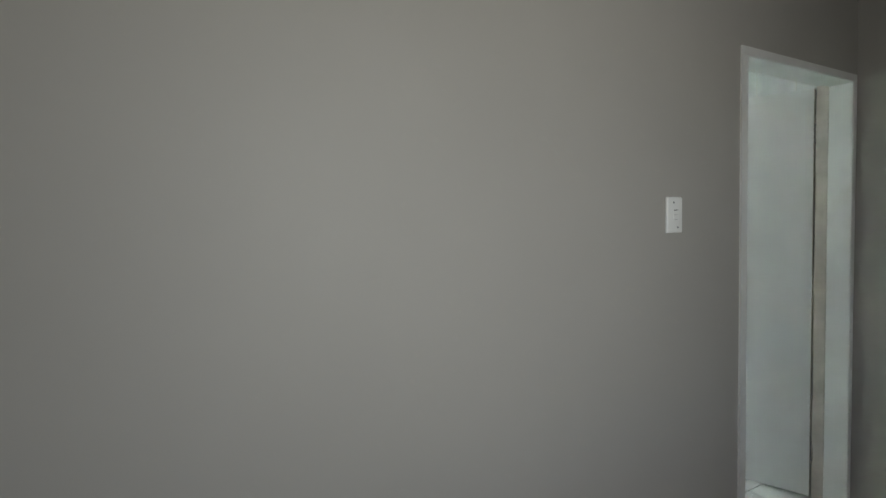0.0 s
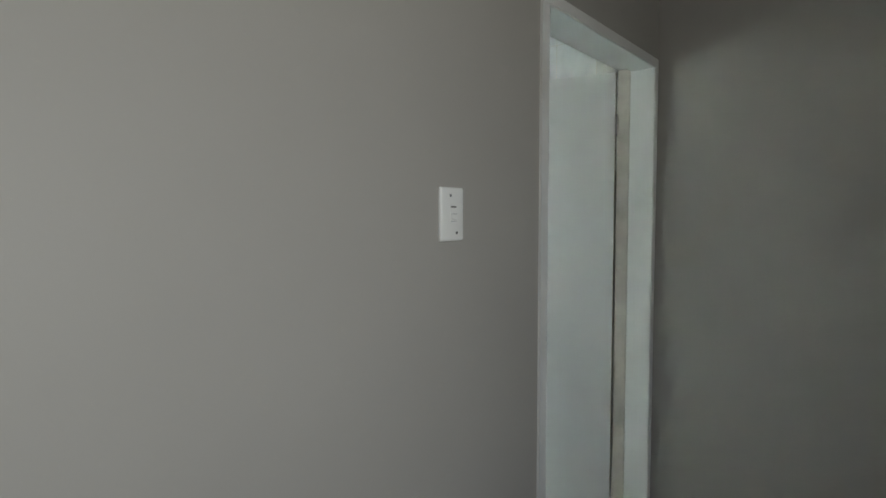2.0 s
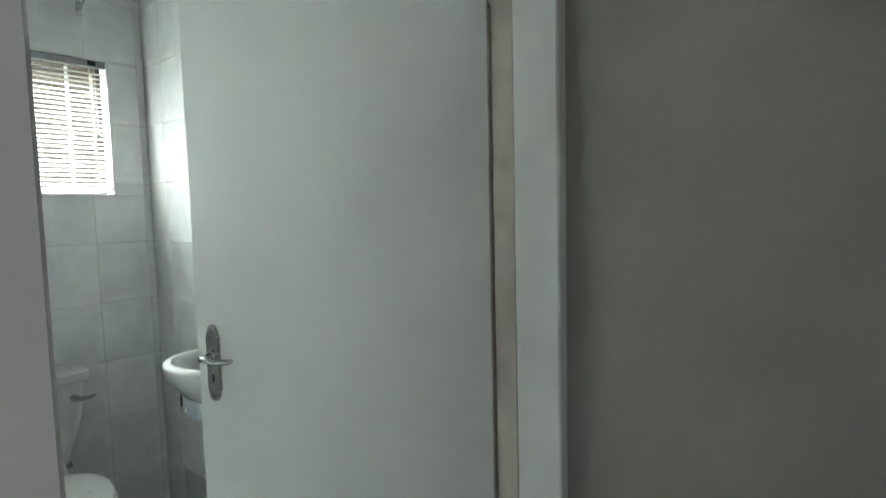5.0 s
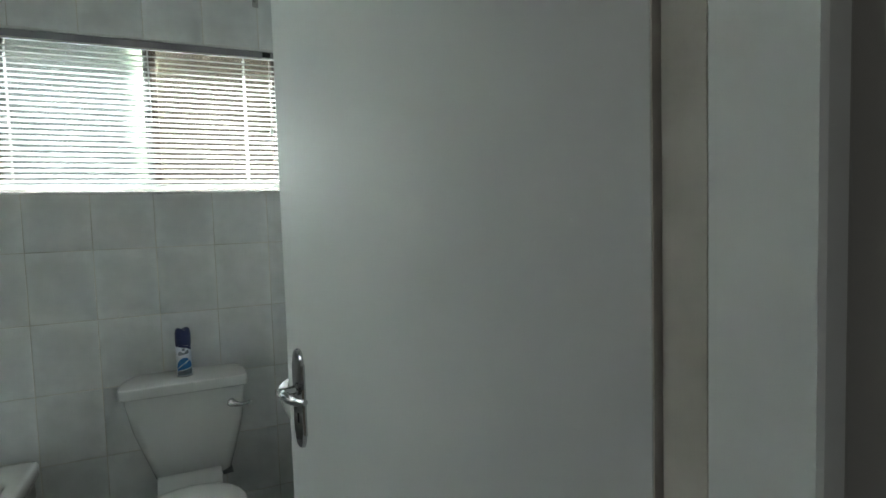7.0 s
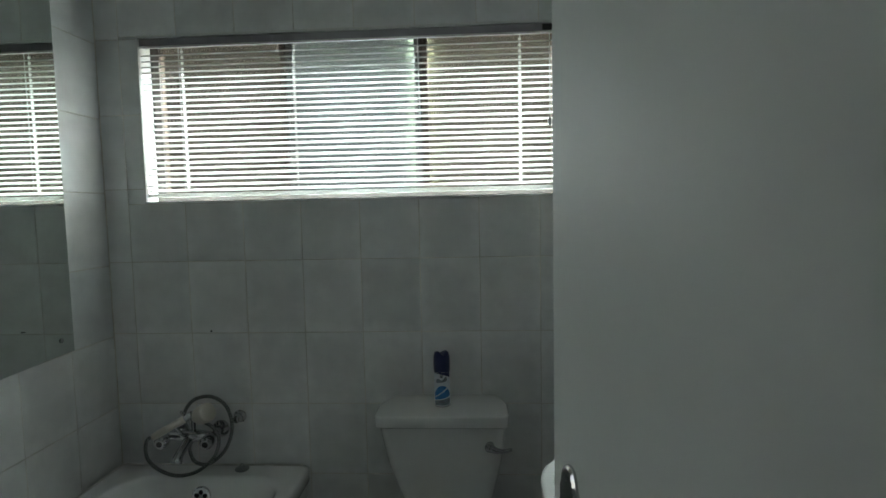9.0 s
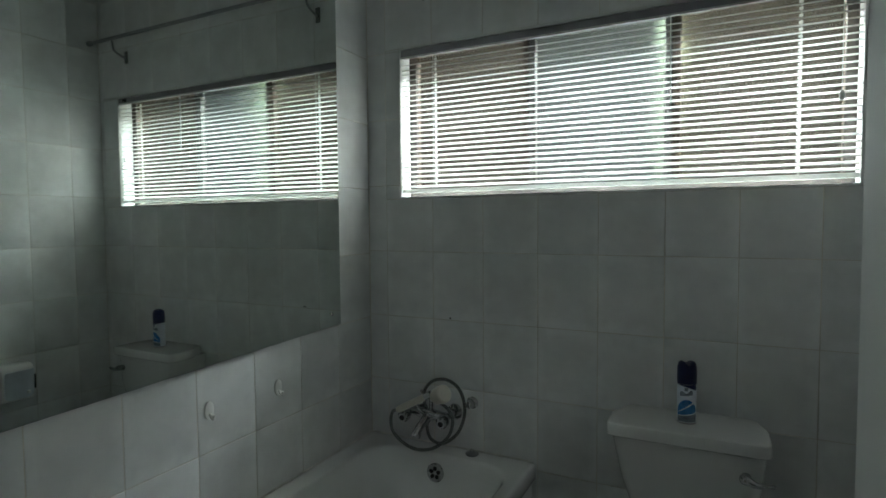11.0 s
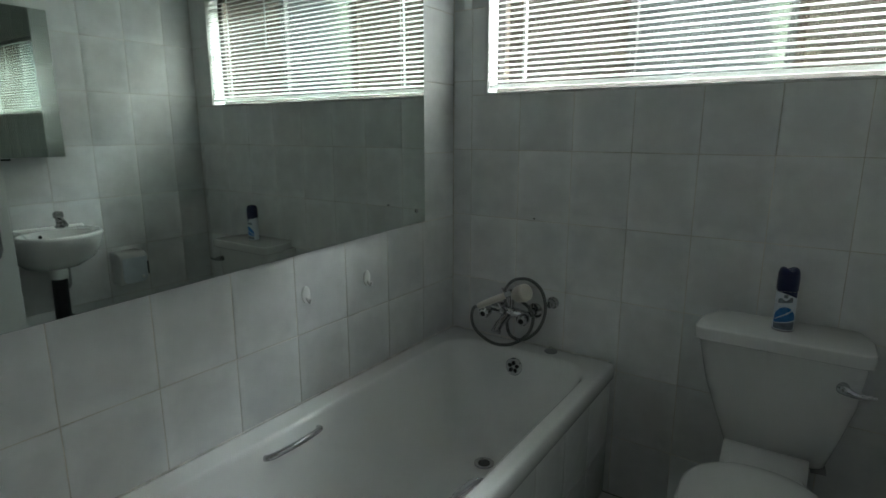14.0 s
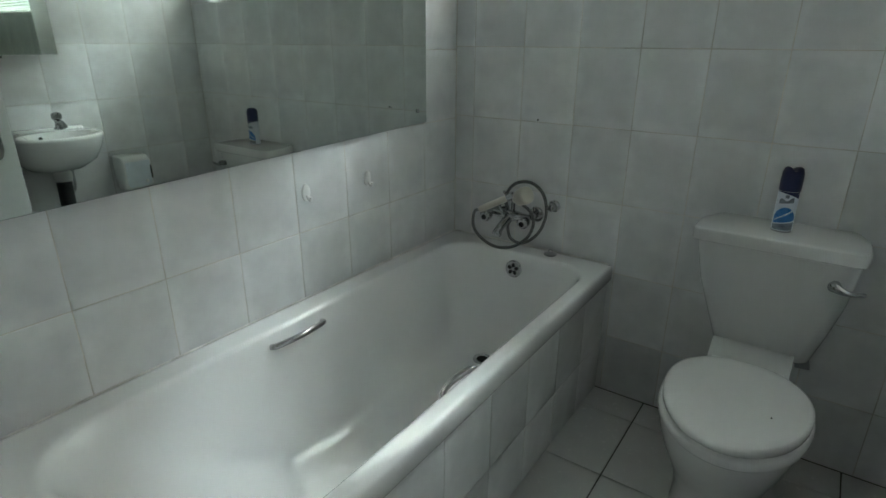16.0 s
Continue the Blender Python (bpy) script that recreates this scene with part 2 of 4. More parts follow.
def tube(points, radius, sides=10, closed=False, smooth=50):
    """A round bar along points; radius is one number or one for each point."""
    pts = [Vector(p) for p in points]
    n = len(pts)
    radii = radius if isinstance(radius, (list, tuple)) else [radius] * n
    up = None
    loops = []
    for i, p in enumerate(pts):
        a = pts[i - 1] if i > 0 else (pts[-1] if closed else p)
        b = pts[i + 1] if i < n - 1 else (pts[0] if closed else p)
        d = (b - a).normalized()
        if up is None:
            up = d.orthogonal().normalized()
        up = (up - d * up.dot(d)).normalized()
        side = d.cross(up)
        loops.append([p + radii[i] * (math.cos(2 * math.pi * k / sides) * up + math.sin(2 * math.pi * k / sides) * side) for k in range(sides)])
    if closed:
        loops.append(loops[0])
        return loft(loops, False, False, smooth=smooth)
    return loft(loops, smooth=smooth)


def lathe(profile, m, sides=24, smooth=40):
    """Profile rows (radius, height) turned about the z axis of the pose m."""
    loops = [[m @ Vector((r * math.cos(2 * math.pi * k / sides), r * math.sin(2 * math.pi * k / sides), h)) for k in range(sides)] for r, h in profile]
    return loft(loops, smooth=smooth)


def rounded(x0, x1, y0, y1, r, z, n=12):
    """A rounded rectangle as a loop of points, r one radius or four (x1y1, x0y1, x0y0, x1y0)."""
    rs = r if isinstance(r, (list, tuple)) else (r, r, r, r)
    pts = []
    for q, (cx, cy) in enumerate(((x1, y1), (x0, y1), (x0, y0), (x1, y0))):
        rad = rs[q]
        sx, sy = (-1 if q in (0, 3) else 1), (-1 if q in (0, 1) else 1)
        for k in range(n + 1):
            a = math.pi / 2 * (q + k / n)
            pts.append(Vector((cx + sx * rad + rad * math.cos(a), cy + sy * rad + rad * math.sin(a), z)))
    return pts


def oval(cx, y_back, y_front, w, z, n=40, blunt=0.35):
    """An egg-shaped loop: blunt at the back (towards +y), round at the front."""
    cy = y_back - (y_back - y_front) * 0.42
    pts = []
    for k in range(n):
        a = 2 * math.pi * k / n
        c, s = math.cos(a), math.sin(a)
        e = 1 - blunt * 0.5 if s > 0 else 1.0
        px = w / 2 * math.copysign(abs(c) ** e, c)
        py = (y_back - cy if s > 0 else cy - y_front) * math.copysign(abs(s) ** e, s)
        pts.append(Vector((cx + px, cy + py, z)))
    return pts


# ---- the large structure ----
X_EAST, Y_SOUTH = 1.708, -1.895       # inside of the bathroom
Y_HALL = -2.039                       # bedroom side of the door wall
X_HALL = 1.670                        # bedroom wall beside the door
WX0, WX1, WZ0, WZ1 = 0.140, 1.568, 1.426, 1.987
DX0, DX1, DZ = 0.733, 1.650, 2.057    # rough hole for the door frame
CEIL = 2.52


def structure(name, bm, mat, label, category):
    return tagged(part(name, bm, mat), label, category, kind="structure")


def wall_with_hole(x0, x1, y0, y1, hx0, hx1, hz0, hz1, z1=CEIL):
    bm = bmesh.new()
    box(x0, hx0, y0, y1, 0, z1, bm=bm)
    box(hx1, x1, y0, y1, 0, z1, bm=bm)
    box(hx0, hx1, y0, y1, hz1, z1, bm=bm)
    if hz0 > 0:
        box(hx0, hx1, y0, y1, 0, hz0, bm=bm)
    return bm


GAP = 0.0015   # tile thickness in front of the wall bed
wall_north = structure("wall_north", wall_with_hole(-0.12, X_EAST + 0.12, GAP, 0.125, WX0, WX1, WZ0, WZ1), M_GROUT, "bathroom window wall clad in white glazed tiles", "wall")
wall_west = structure("wall_west", box(-0.12, -GAP, Y_SOUTH, GAP, 0, CEIL), M_GROUT, "bathroom wall with white tiles behind bath and mirror", "wall")
wall_east = structure("wall_east", box(X_EAST + GAP, X_EAST + 0.12, Y_SOUTH, GAP, 0, CEIL), M_GROUT, "bathroom wall with white tiles behind the basin", "wall")
wall_door = structure("wall_door", wall_with_hole(-2.92, X_EAST + 0.12, Y_HALL, Y_SOUTH - GAP, DX0, DX1, 0, DZ), M_WALLPAINT, "taupe painted wall around the bathroom doorway", "wall")
structure("wall_bedroom_east", box(X_HALL, X_HALL + 0.12, -3.80, Y_HALL, 0, CEIL), M_WALLPAINT, "plain taupe painted wall beside the doorway", "wall")
structure("wall_bedroom_west", box(-2.92, -2.80, -3.80, Y_HALL, 0, CEIL), M_WALLPAINT, "plain taupe painted side wall of the bedroom", "wall")
structure("wall_bedroom_south", wall_with_hole(-2.92, X_HALL + 0.12, -3.92, -3.80, -1.10, 0.0, 0.85, 2.15), M_WALLPAINT, "taupe painted bedroom wall with a window opening", "wall")
floor = structure("floor", box(-0.12, X_EAST + 0.12, Y_SOUTH - 0.07, 0.17, -0.15, -0.006), M_FLOORGROUT, "bathroom floor of pale square tiles with dark joints", "floor")
structure("floor_bedroom", box(-2.92, X_HALL + 0.12, -3.92, Y_SOUTH - 0.07, -0.15, 0.0), M_CARPET, "beige bedroom carpet", "floor")
structure("ceiling", box(-0.12, X_EAST + 0.12, Y_SOUTH - 0.07, 0.17, CEIL, CEIL + 0.15), M_CEILING, "white painted bathroom ceiling", "ceiling")
structure("ceiling_bedroom", box(-2.92, X_HALL + 0.12, -3.92, Y_SOUTH - 0.07, CEIL, CEIL + 0.15), M_CEILING, "white painted bedroom ceiling", "ceiling")

def put_under(parent, ob):
    """Parents ob, whose mesh is in world metres, under an Empty that stands elsewhere."""
    ob.parent, ob.matrix_parent_inverse = parent, parent.matrix_basis.inverted()
    return ob


# outside
structure("ground", box(-60, 60, -60, 90, -0.4, -0.3), M_GROUND, "pale paved yard around the house", "ground")


def neighbour():
    h = thing("neighbour_house", "plain brown plastered house across the yard", "house", at=(1.0, 3.6, -0.3))
    put_under(h, part("wall", box(-9, 11, 3.6, 7.0, -0.3, 3.62), M_PLASTER))
    put_under(h, part("roof", loft([[(x, 3.2, 3.52), (x, 3.2, 3.64), (x, 5.3, 4.30), (x, 7.4, 3.64), (x, 7.4, 3.52), (x, 5.3, 4.15)] for x in (-9.4, 11.4)], smooth=20), M_ROOF))
    return h


neighbour()


def shrub():
    """Slim climbing shrub close outside the glass."""
    s = thing("shrub", "slim pale green leafy shrub outside the window", "shrub", at=(1.05, 0.52, -0.3))
    rnd = random.Random(5)
    stem = catmull([(1.05, 0.52, -0.3), (1.03, 0.53, 0.5), (1.06, 0.51, 1.2), (1.04, 0.52, 1.9), (1.05, 0.50, 2.25)], 6)
    n = len(stem)
    put_under(s, part("stem", tube(stem, [0.014 - 0.009 * i / (n - 1) for i in range(n)], 8), M_STEM))
    bm = bmesh.new()
    for k in range(1000):
        z = 0.9 + 1.35 * rnd.random()
        a = rnd.uniform(0, 2 * math.pi)
        r = 0.055 * rnd.random() ** 0.6
        m = Matrix.Translation((1.05 + r * math.cos(a), 0.52 + r * math.sin(a), z)) @ Matrix.Rotation(rnd.uniform(0, 6.28), 4, 'Z') @ Matrix.Rotation(rnd.uniform(-1.1, 1.1), 4, 'X')
        ln = rnd.uniform(0.014, 0.026)
        w = ln * 0.24
        vs = [bm.verts.new(m @ Vector(p)) for p in ((0, 0, 0), (ln * 0.35, w, 0.002), (ln * 0.75, w * 0.7, 0.001), (ln, 0, -0.004), (ln * 0.75, -w * 0.7, 0.001), (ln * 0.35, -w, 0.002))]
        bm.faces.new(vs)
    put_under(s, part("foliage", bm, M_LEAF))
    return s


shrub()


# ---- pressed steel door frame ----
def put_under_frame(f, name, bm):
    p = part(name, bm, M_WORN_SHADED, None, "rebate of the frame with its shade painted brown")
    p.parent, p.matrix_parent_inverse = f, f.matrix_basis.inverted()


def door_frame():
    f = thing("door_frame", "off-white enamelled steel door frame with worn edges", "door frame", kind="structure", at=(1.19, -2.0, 0))
    y0, y1 = -2.047, -1.885
    yr = -1.943       # rebate starts
    jl, jr, head = 0.764, 1.622, 2.025
    def post(x_in, x_out, sgn):
        xi, xo = x_in, x_out
        prof = [(xo, y0), (xi + sgn * 0.004, y0), (xi, y0 + 0.004), (xi, yr - 0.003), (xi + sgn * 0.003, yr), (xi + sgn * 0.015, yr), (xi + sgn * 0.015, y1 - 0.003), (xi + sgn * 0.018, y1), (xo, y1), (xo, y1 - 0.012), (xo - sgn * 0.012, y1 - 0.012), (xo - sgn * 0.012, y0 + 0.010), (xo, y0 + 0.010)]
        return prof
    for nm, xi, xo, sgn in (("jamb", jl, 0.720, -1), ("jamb", jr, 1.653, 1)):
        prof = post(xi, xo, sgn)
        bm = loft([[(px + random.uniform(-0.0007, 0.0007), py, z) for px, py in prof] for z in (0.0, 0.4, 0.8, 1.2, 1.6, 2.025)], smooth=30)
        p = part(nm, bm, M_FRAMEPAINT)
        p.parent, p.matrix_parent_inverse = f, f.matrix_basis.inverted()
    # strip over the rebate whose brown colour stands for shade beside the open leaf
    put_under_frame(f, "rebate_shade", box(jr + 0.0020, jr + 0.0152, yr + 0.001, y1 - 0.004, 0.002, 2.039))
    prof = [(y0, 2.061), (y0, head + 0.004), (y0 + 0.004, head), (yr - 0.003, head), (yr, head + 0.003), (yr, head + 0.015), (y1 - 0.003, head + 0.015), (y1, head + 0.018), (y1, 2.061), (y1 - 0.012, 2.061), (y1 - 0.012, 2.049), (y0 + 0.010, 2.049), (y0 + 0.010, 2.061)]
    bm = loft([[(x, py, pz) for py, pz in prof] for x in (0.720, 1.0, 1.3, 1.653)], smooth=30)
    p = part("head", bm, M_FRAMEPAINT)
    p.parent, p.matrix_parent_inverse = f, f.matrix_basis.inverted()
    return f


door_frame()


# ---- the open door: local x runs along the leaf from the hinge, y towards its far face ----
def door_leaf():
    ang = 0.268
    m = Matrix.Translation((1.6144, -1.8837, 0)) @ Matrix.Rotation(math.pi / 2 + ang, 4, 'Z')
    d = thing("door_1", "white enamelled flush door standing open on its hinges", "door", kind="structure")
    d.matrix_basis = m
    W, T = 0.888, 0.040
    part("leaf", box(0, W, -T, 0, 0.012, 2.031, 0.0025, 2), M_DOORPAINT, d)
    # thin sheet on the hinge edge, shade of the gap put into its colour
    part("hinge_edge", box(-0.0012, 0.0003, -T + 0.002, -0.002, 0.014, 2.029), M_EDGESHADE, d, "hinge edge of the door with its shade painted brown")
    # lever handles on long plates, both faces
    for side in (1, -1):
        yf = 0.0 if side > 0 else -T
        out = side
        px = W - 0.061
        prof = []
        zs = [(-0.110, 0.005), (-0.106, 0.013), (-0.094, 0.019), (-0.084, 0.0205), (-0.077, 0.025), (0.077, 0.025), (0.084, 0.0205), (0.094, 0.019), (0.106, 0.013), (0.110, 0.005)]
        z0 = 0.924
        outline = [(px + w, z0 + z) for z, w in zs] + [(px - w, z0 + z) for z, w in reversed(zs)]
        inset = [(px + (x - px) * 0.88, z0 + (z - z0) * 0.975) for x, z in outline]
        loops = [[(x, yf, z) for x, z in outline], [(x, yf + out * 0.004, z) for x, z in outline], [(x, yf + out * 0.008, z) for x, z in inset]]
        pl = part("handle_plate", loft(loops, smooth=20), M_CHROME, d, "chrome long backplate with a key hole")
        kz = 0.884
        kb = bmesh.new()
        box(px - 0.0028, px + 0.0028, yf + out * 0.0082 - 0.0006, yf + out * 0.0082 + 0.0006, kz - 0.014, kz + 0.008, bm=kb)
        part("key_hole", kb, M_DARK, pl)
        for dz in (-0.094, 0.094):
            part("screw", lathe([(0.0045, 0), (0.0045, 0.0015), (0.003, 0.0025)], Matrix.Translation((px, yf + out * 0.007, z0 + dz)) @ Matrix.Rotation(-out * math.pi / 2, 4, 'X'), 12), M_ROD, pl)
        hz = 0.946
        hb = lathe([(0.014, 0), (0.014, 0.004), (0.010, 0.007), (0.0085, 0.034), (0.010, 0.044), (0.006, 0.047)], Matrix.Translation((px, yf + out * 0.008, hz)) @ Matrix.Rotation(-out * math.pi / 2, 4, 'X'), 20)
        pts = [(px + 0.004, yf + out * 0.045, hz), (px - 0.02, yf + out * 0.048, hz + 0.001), (px - 0.05, yf + out * 0.047, hz - 0.004), (px - 0.085, yf + out * 0.043, hz - 0.002), (px - 0.105, yf + out * 0.040, hz + 0.003)]
        path = catmull(pts, 6)
        n = len(path)
        add_to(hb, tube(path, [0.0085 + 0.0025 * math.sin(math.pi * i / (n - 1)) - 0.003 * (i / (n - 1)) for i in range(n)], 12))
        part("lever", hb, M_CHROME, pl)
    part("lock_edge", box(W - 0.0005, W + 0.001, -0.029, -0.011, 0.84, 1.04), M_ROD, d, "steel lock faceplate in the door edge")
    for z in (0.24, 1.815):
        h = part("hinge", tube([(-0.010, -0.012, z - 0.045), (-0.010, -0.012, z + 0.045)], 0.006, 12), M_WORN_SHADED, d, "worn painted steel butt hinge")
        for k in (-0.026, 0.0, 0.026):
            part("knuckle", tube([(-0.010, -0.012, z + k - 0.011), (-0.010, -0.012, z + k + 0.011)], 0.0072, 12), M_WORN_SHADED, h)
        part("hinge_plate", box(-0.008, 0.0, -0.034, -0.006, z - 0.045, z + 0.045), M_ROD, h)
    return d


door_leaf()


# ---- window, set deep in its reveal ----
def window():
    w = thing("window_1", "brown aluminium window with three obscure panes behind a blind", "window", kind="structure", at=(0.854, 0.15, WZ0))
    yb, yf = 0.115, 0.077
    fr = bmesh.new()
    t = 0.035
    box(WX0, WX1, yf, yb, WZ0, WZ0 + t, 0.003, 1, fr)
    box(WX0, WX1, yf, yb, WZ1 - 0.012, WZ1, 0.003, 1, fr)
    box(WX0, WX0 + t, yf, yb, WZ0 + t, WZ1 - 0.012, 0.003, 1, fr)
    box(WX1 - t, WX1, yf, yb, WZ0 + t, WZ1 - 0.012, 0.003, 1, fr)
    put_under(w, part("window_frame", fr, M_ALU))
    for mx in (0.62, 1.09):
        put_under(w, part("mullion", box(mx - 0.024, mx + 0.024, 0.094, yb + 0.006, WZ0 + t, WZ1 - 0.012, 0.003, 1), M_ALU))
    edges = [WX0 + t, 0.619, 0.621, 1.089, 1.091, WX1 - t]
    for k, (a, b) in enumerate(zip(edges[::2], edges[1::2])):
        g = put_under(w, part("pane", box(a, b, 0.084, 0.088, WZ0 + t, WZ1 - 0.012), m_glass if k == 1 else m_bronze, None, "" if k == 1 else "bronze-tinted pane"))
        g.visible_shadow = False
    return w


window()
reveal = bmesh.new()
box(WX0 - 0.0, WX0 + 0.006, 0.0, 0.075, WZ0 + 0.006, WZ1 - 0.006, bm=reveal)
box(WX1 - 0.006, WX1, 0.0, 0.075, WZ0 + 0.006, WZ1 - 0.006, bm=reveal)
box(WX0, WX1, 0.0, 0.075, WZ1 - 0.006, WZ1, bm=reveal)
structure("window_reveal", reveal, M_DOORPAINT, "white painted sides of the window opening", "window trim")
structure("window_sill", box(WX0, WX1, -0.002, 0.075, WZ0, WZ0 + 0.008, 0.0015, 1), M_TILE, "white tiled sill under the blind", "window sill")


# ---- venetian blind ----
def blind():
    b = thing("venetian_blind", "cream venetian blind lowered with slats part open", "blind", at=(0.86, 0.05, WZ1))
    x0, x1, yc = 0.150, 1.5610, 0.018
    put_under(b, part("head_rail", box(WX0 + 0.010, WX1 - 0.010, yc - 0.016, yc + 0.014, WZ1 - 0.034, WZ1 - 0.008, 0.002, 1), M_RAIL, None, "dark grey steel head rail"))
    put_under(b, part("rail_lip", box(WX0 + 0.012, WX1 - 0.012, yc - 0.0175, yc - 0.0155, WZ1 - 0.040, WZ1 - 0.033, 0.0006, 1), M_WHITEPLASTIC, None, "white lip under the head rail"))
    pitch, w, tilt = 0.0190, 0.0205, radians(-27)
    top = WZ1 - 0.060
    n = int((top - (WZ0 + 0.030)) / pitch) + 1
    prof = []
    for k in range(5):
        u = (k / 4 - 0.5) * w
        crown = 0.0016 * (1 - (2 * k / 4 - 1) ** 2)
        # inner edge (towards the room) lowered
        prof.append((u * math.cos(tilt) + crown * math.sin(tilt), -u * math.sin(tilt) + crown * math.cos(tilt)))
    under = [(a + 0.0002, c - 0.0005) for a, c in reversed(prof)]
    loops = [[(x, a, c) for a, c in prof + under] for x in (x0, (x0 + x1) / 2, x1)]
    bm = loft(loops, smooth=50)
    data = mesh_of("slat", bm, M_SLAT)
    for i in range(n):
        s = new("slat", data)
        z = top - i * pitch
        put_under(b, s)
        s.location = (random.uniform(-0.001, 0.001), yc + random.uniform(-0.0006, 0.0006), z)
        s.rotation_euler = (radians(random.uniform(-0.6, 0.6)), radians(random.uniform(-0.04, 0.04)), 0)
    zb = top - n * pitch + 0.004
    put_under(b, part("bottom_rail", box(x0, x1, yc - 0.011, yc + 0.011, zb - 0.008, zb + 0.006, 0.002, 1), M_SLAT))
    for tx in (0.283, 1.422):
        lad = bmesh.new()
        for yy in (yc - 0.0105, yc + 0.0105):
            box(tx - 0.0006, tx + 0.0006, yy - 0.0004, yy + 0.0004, zb, WZ1 - 0.034, bm=lad)
        for i in range(n):
            z = top - i * pitch
            box(tx - 0.0052, tx + 0.0052, yc + 0.0106, yc + 0.0116, z + 0.0085, z + 0.0160, bm=lad)
        put_under(b, part("ladder_cord", lad, M_CORD))
    put_under(b, part("tilt_wand", tube([(0.700 + 0.39, yc - 0.02, WZ1 - 0.035), (0.700 + 0.392, yc - 0.021, WZ1 - 0.30)], 0.0018, 8), M_WHITEPLASTIC))
    put_under(b, part("end_bracket", box(WX1 - 0.075, WX1 - 0.045, yc - 0.019, yc - 0.0161, WZ1 - 0.030, WZ1 - 0.012, 0.001, 1), M_DARK, None, "black plastic end bracket"))
    pull = part("lift_pull", lathe([(0.003, 0), (0.006, 0.003), (0.007, 0.018), (0.004, 0.026)], Matrix.Translation((1.515, yc - 0.02, 1.655)), 12), M_WHITEPLASTIC, None, "white cord pull")
    put_under(b, pull)
    put_under(b, part("lift_cord", tube([(1.515, yc - 0.02, 1.68), (1.515, yc - 0.018, WZ1 - 0.034)], 0.0009, 6), M_CORD))
    return b


blind()


# ---- curtain rod above the window ----
def curtain_rod():
    r = thing("curtain_rod", "thin grey metal curtain rod on two wall brackets", "curtain rod", at=(0.9, -0.07, 2.250))
    put_under(r, part("pole", tube([(0.115, -0.075, 2.250), (1.640, -0.075, 2.250)], 0.0085, 14), M_ROD))
    for x, s in ((0.115, -1), (1.640, 1)):
        put_under(r, part("finial", lathe([(0.010, 0), (0.014, 0.004), (0.014, 0.02), (0.011, 0.026)], Matrix.Translation((x, -0.075, 2.250)) @ Matrix.Rotation(s * math.pi / 2, 4, 'Y'), 16), M_ROD))
    for x in (0.257, 1.475):
        k = put_under(r, part("bracket", tube(catmull([(x, -0.006, 2.172), (x, -0.03, 2.176), (x, -0.066, 2.195), (x, -0.075, 2.238)], 5), 0.0048, 10), M_ROD))
        put_under(k, part("wall_plate", box(x - 0.011, x + 0.011, -0.006, 0.0, 2.145, 2.205, 0.0015, 1), M_CHROME))
    return r


curtain_rod()


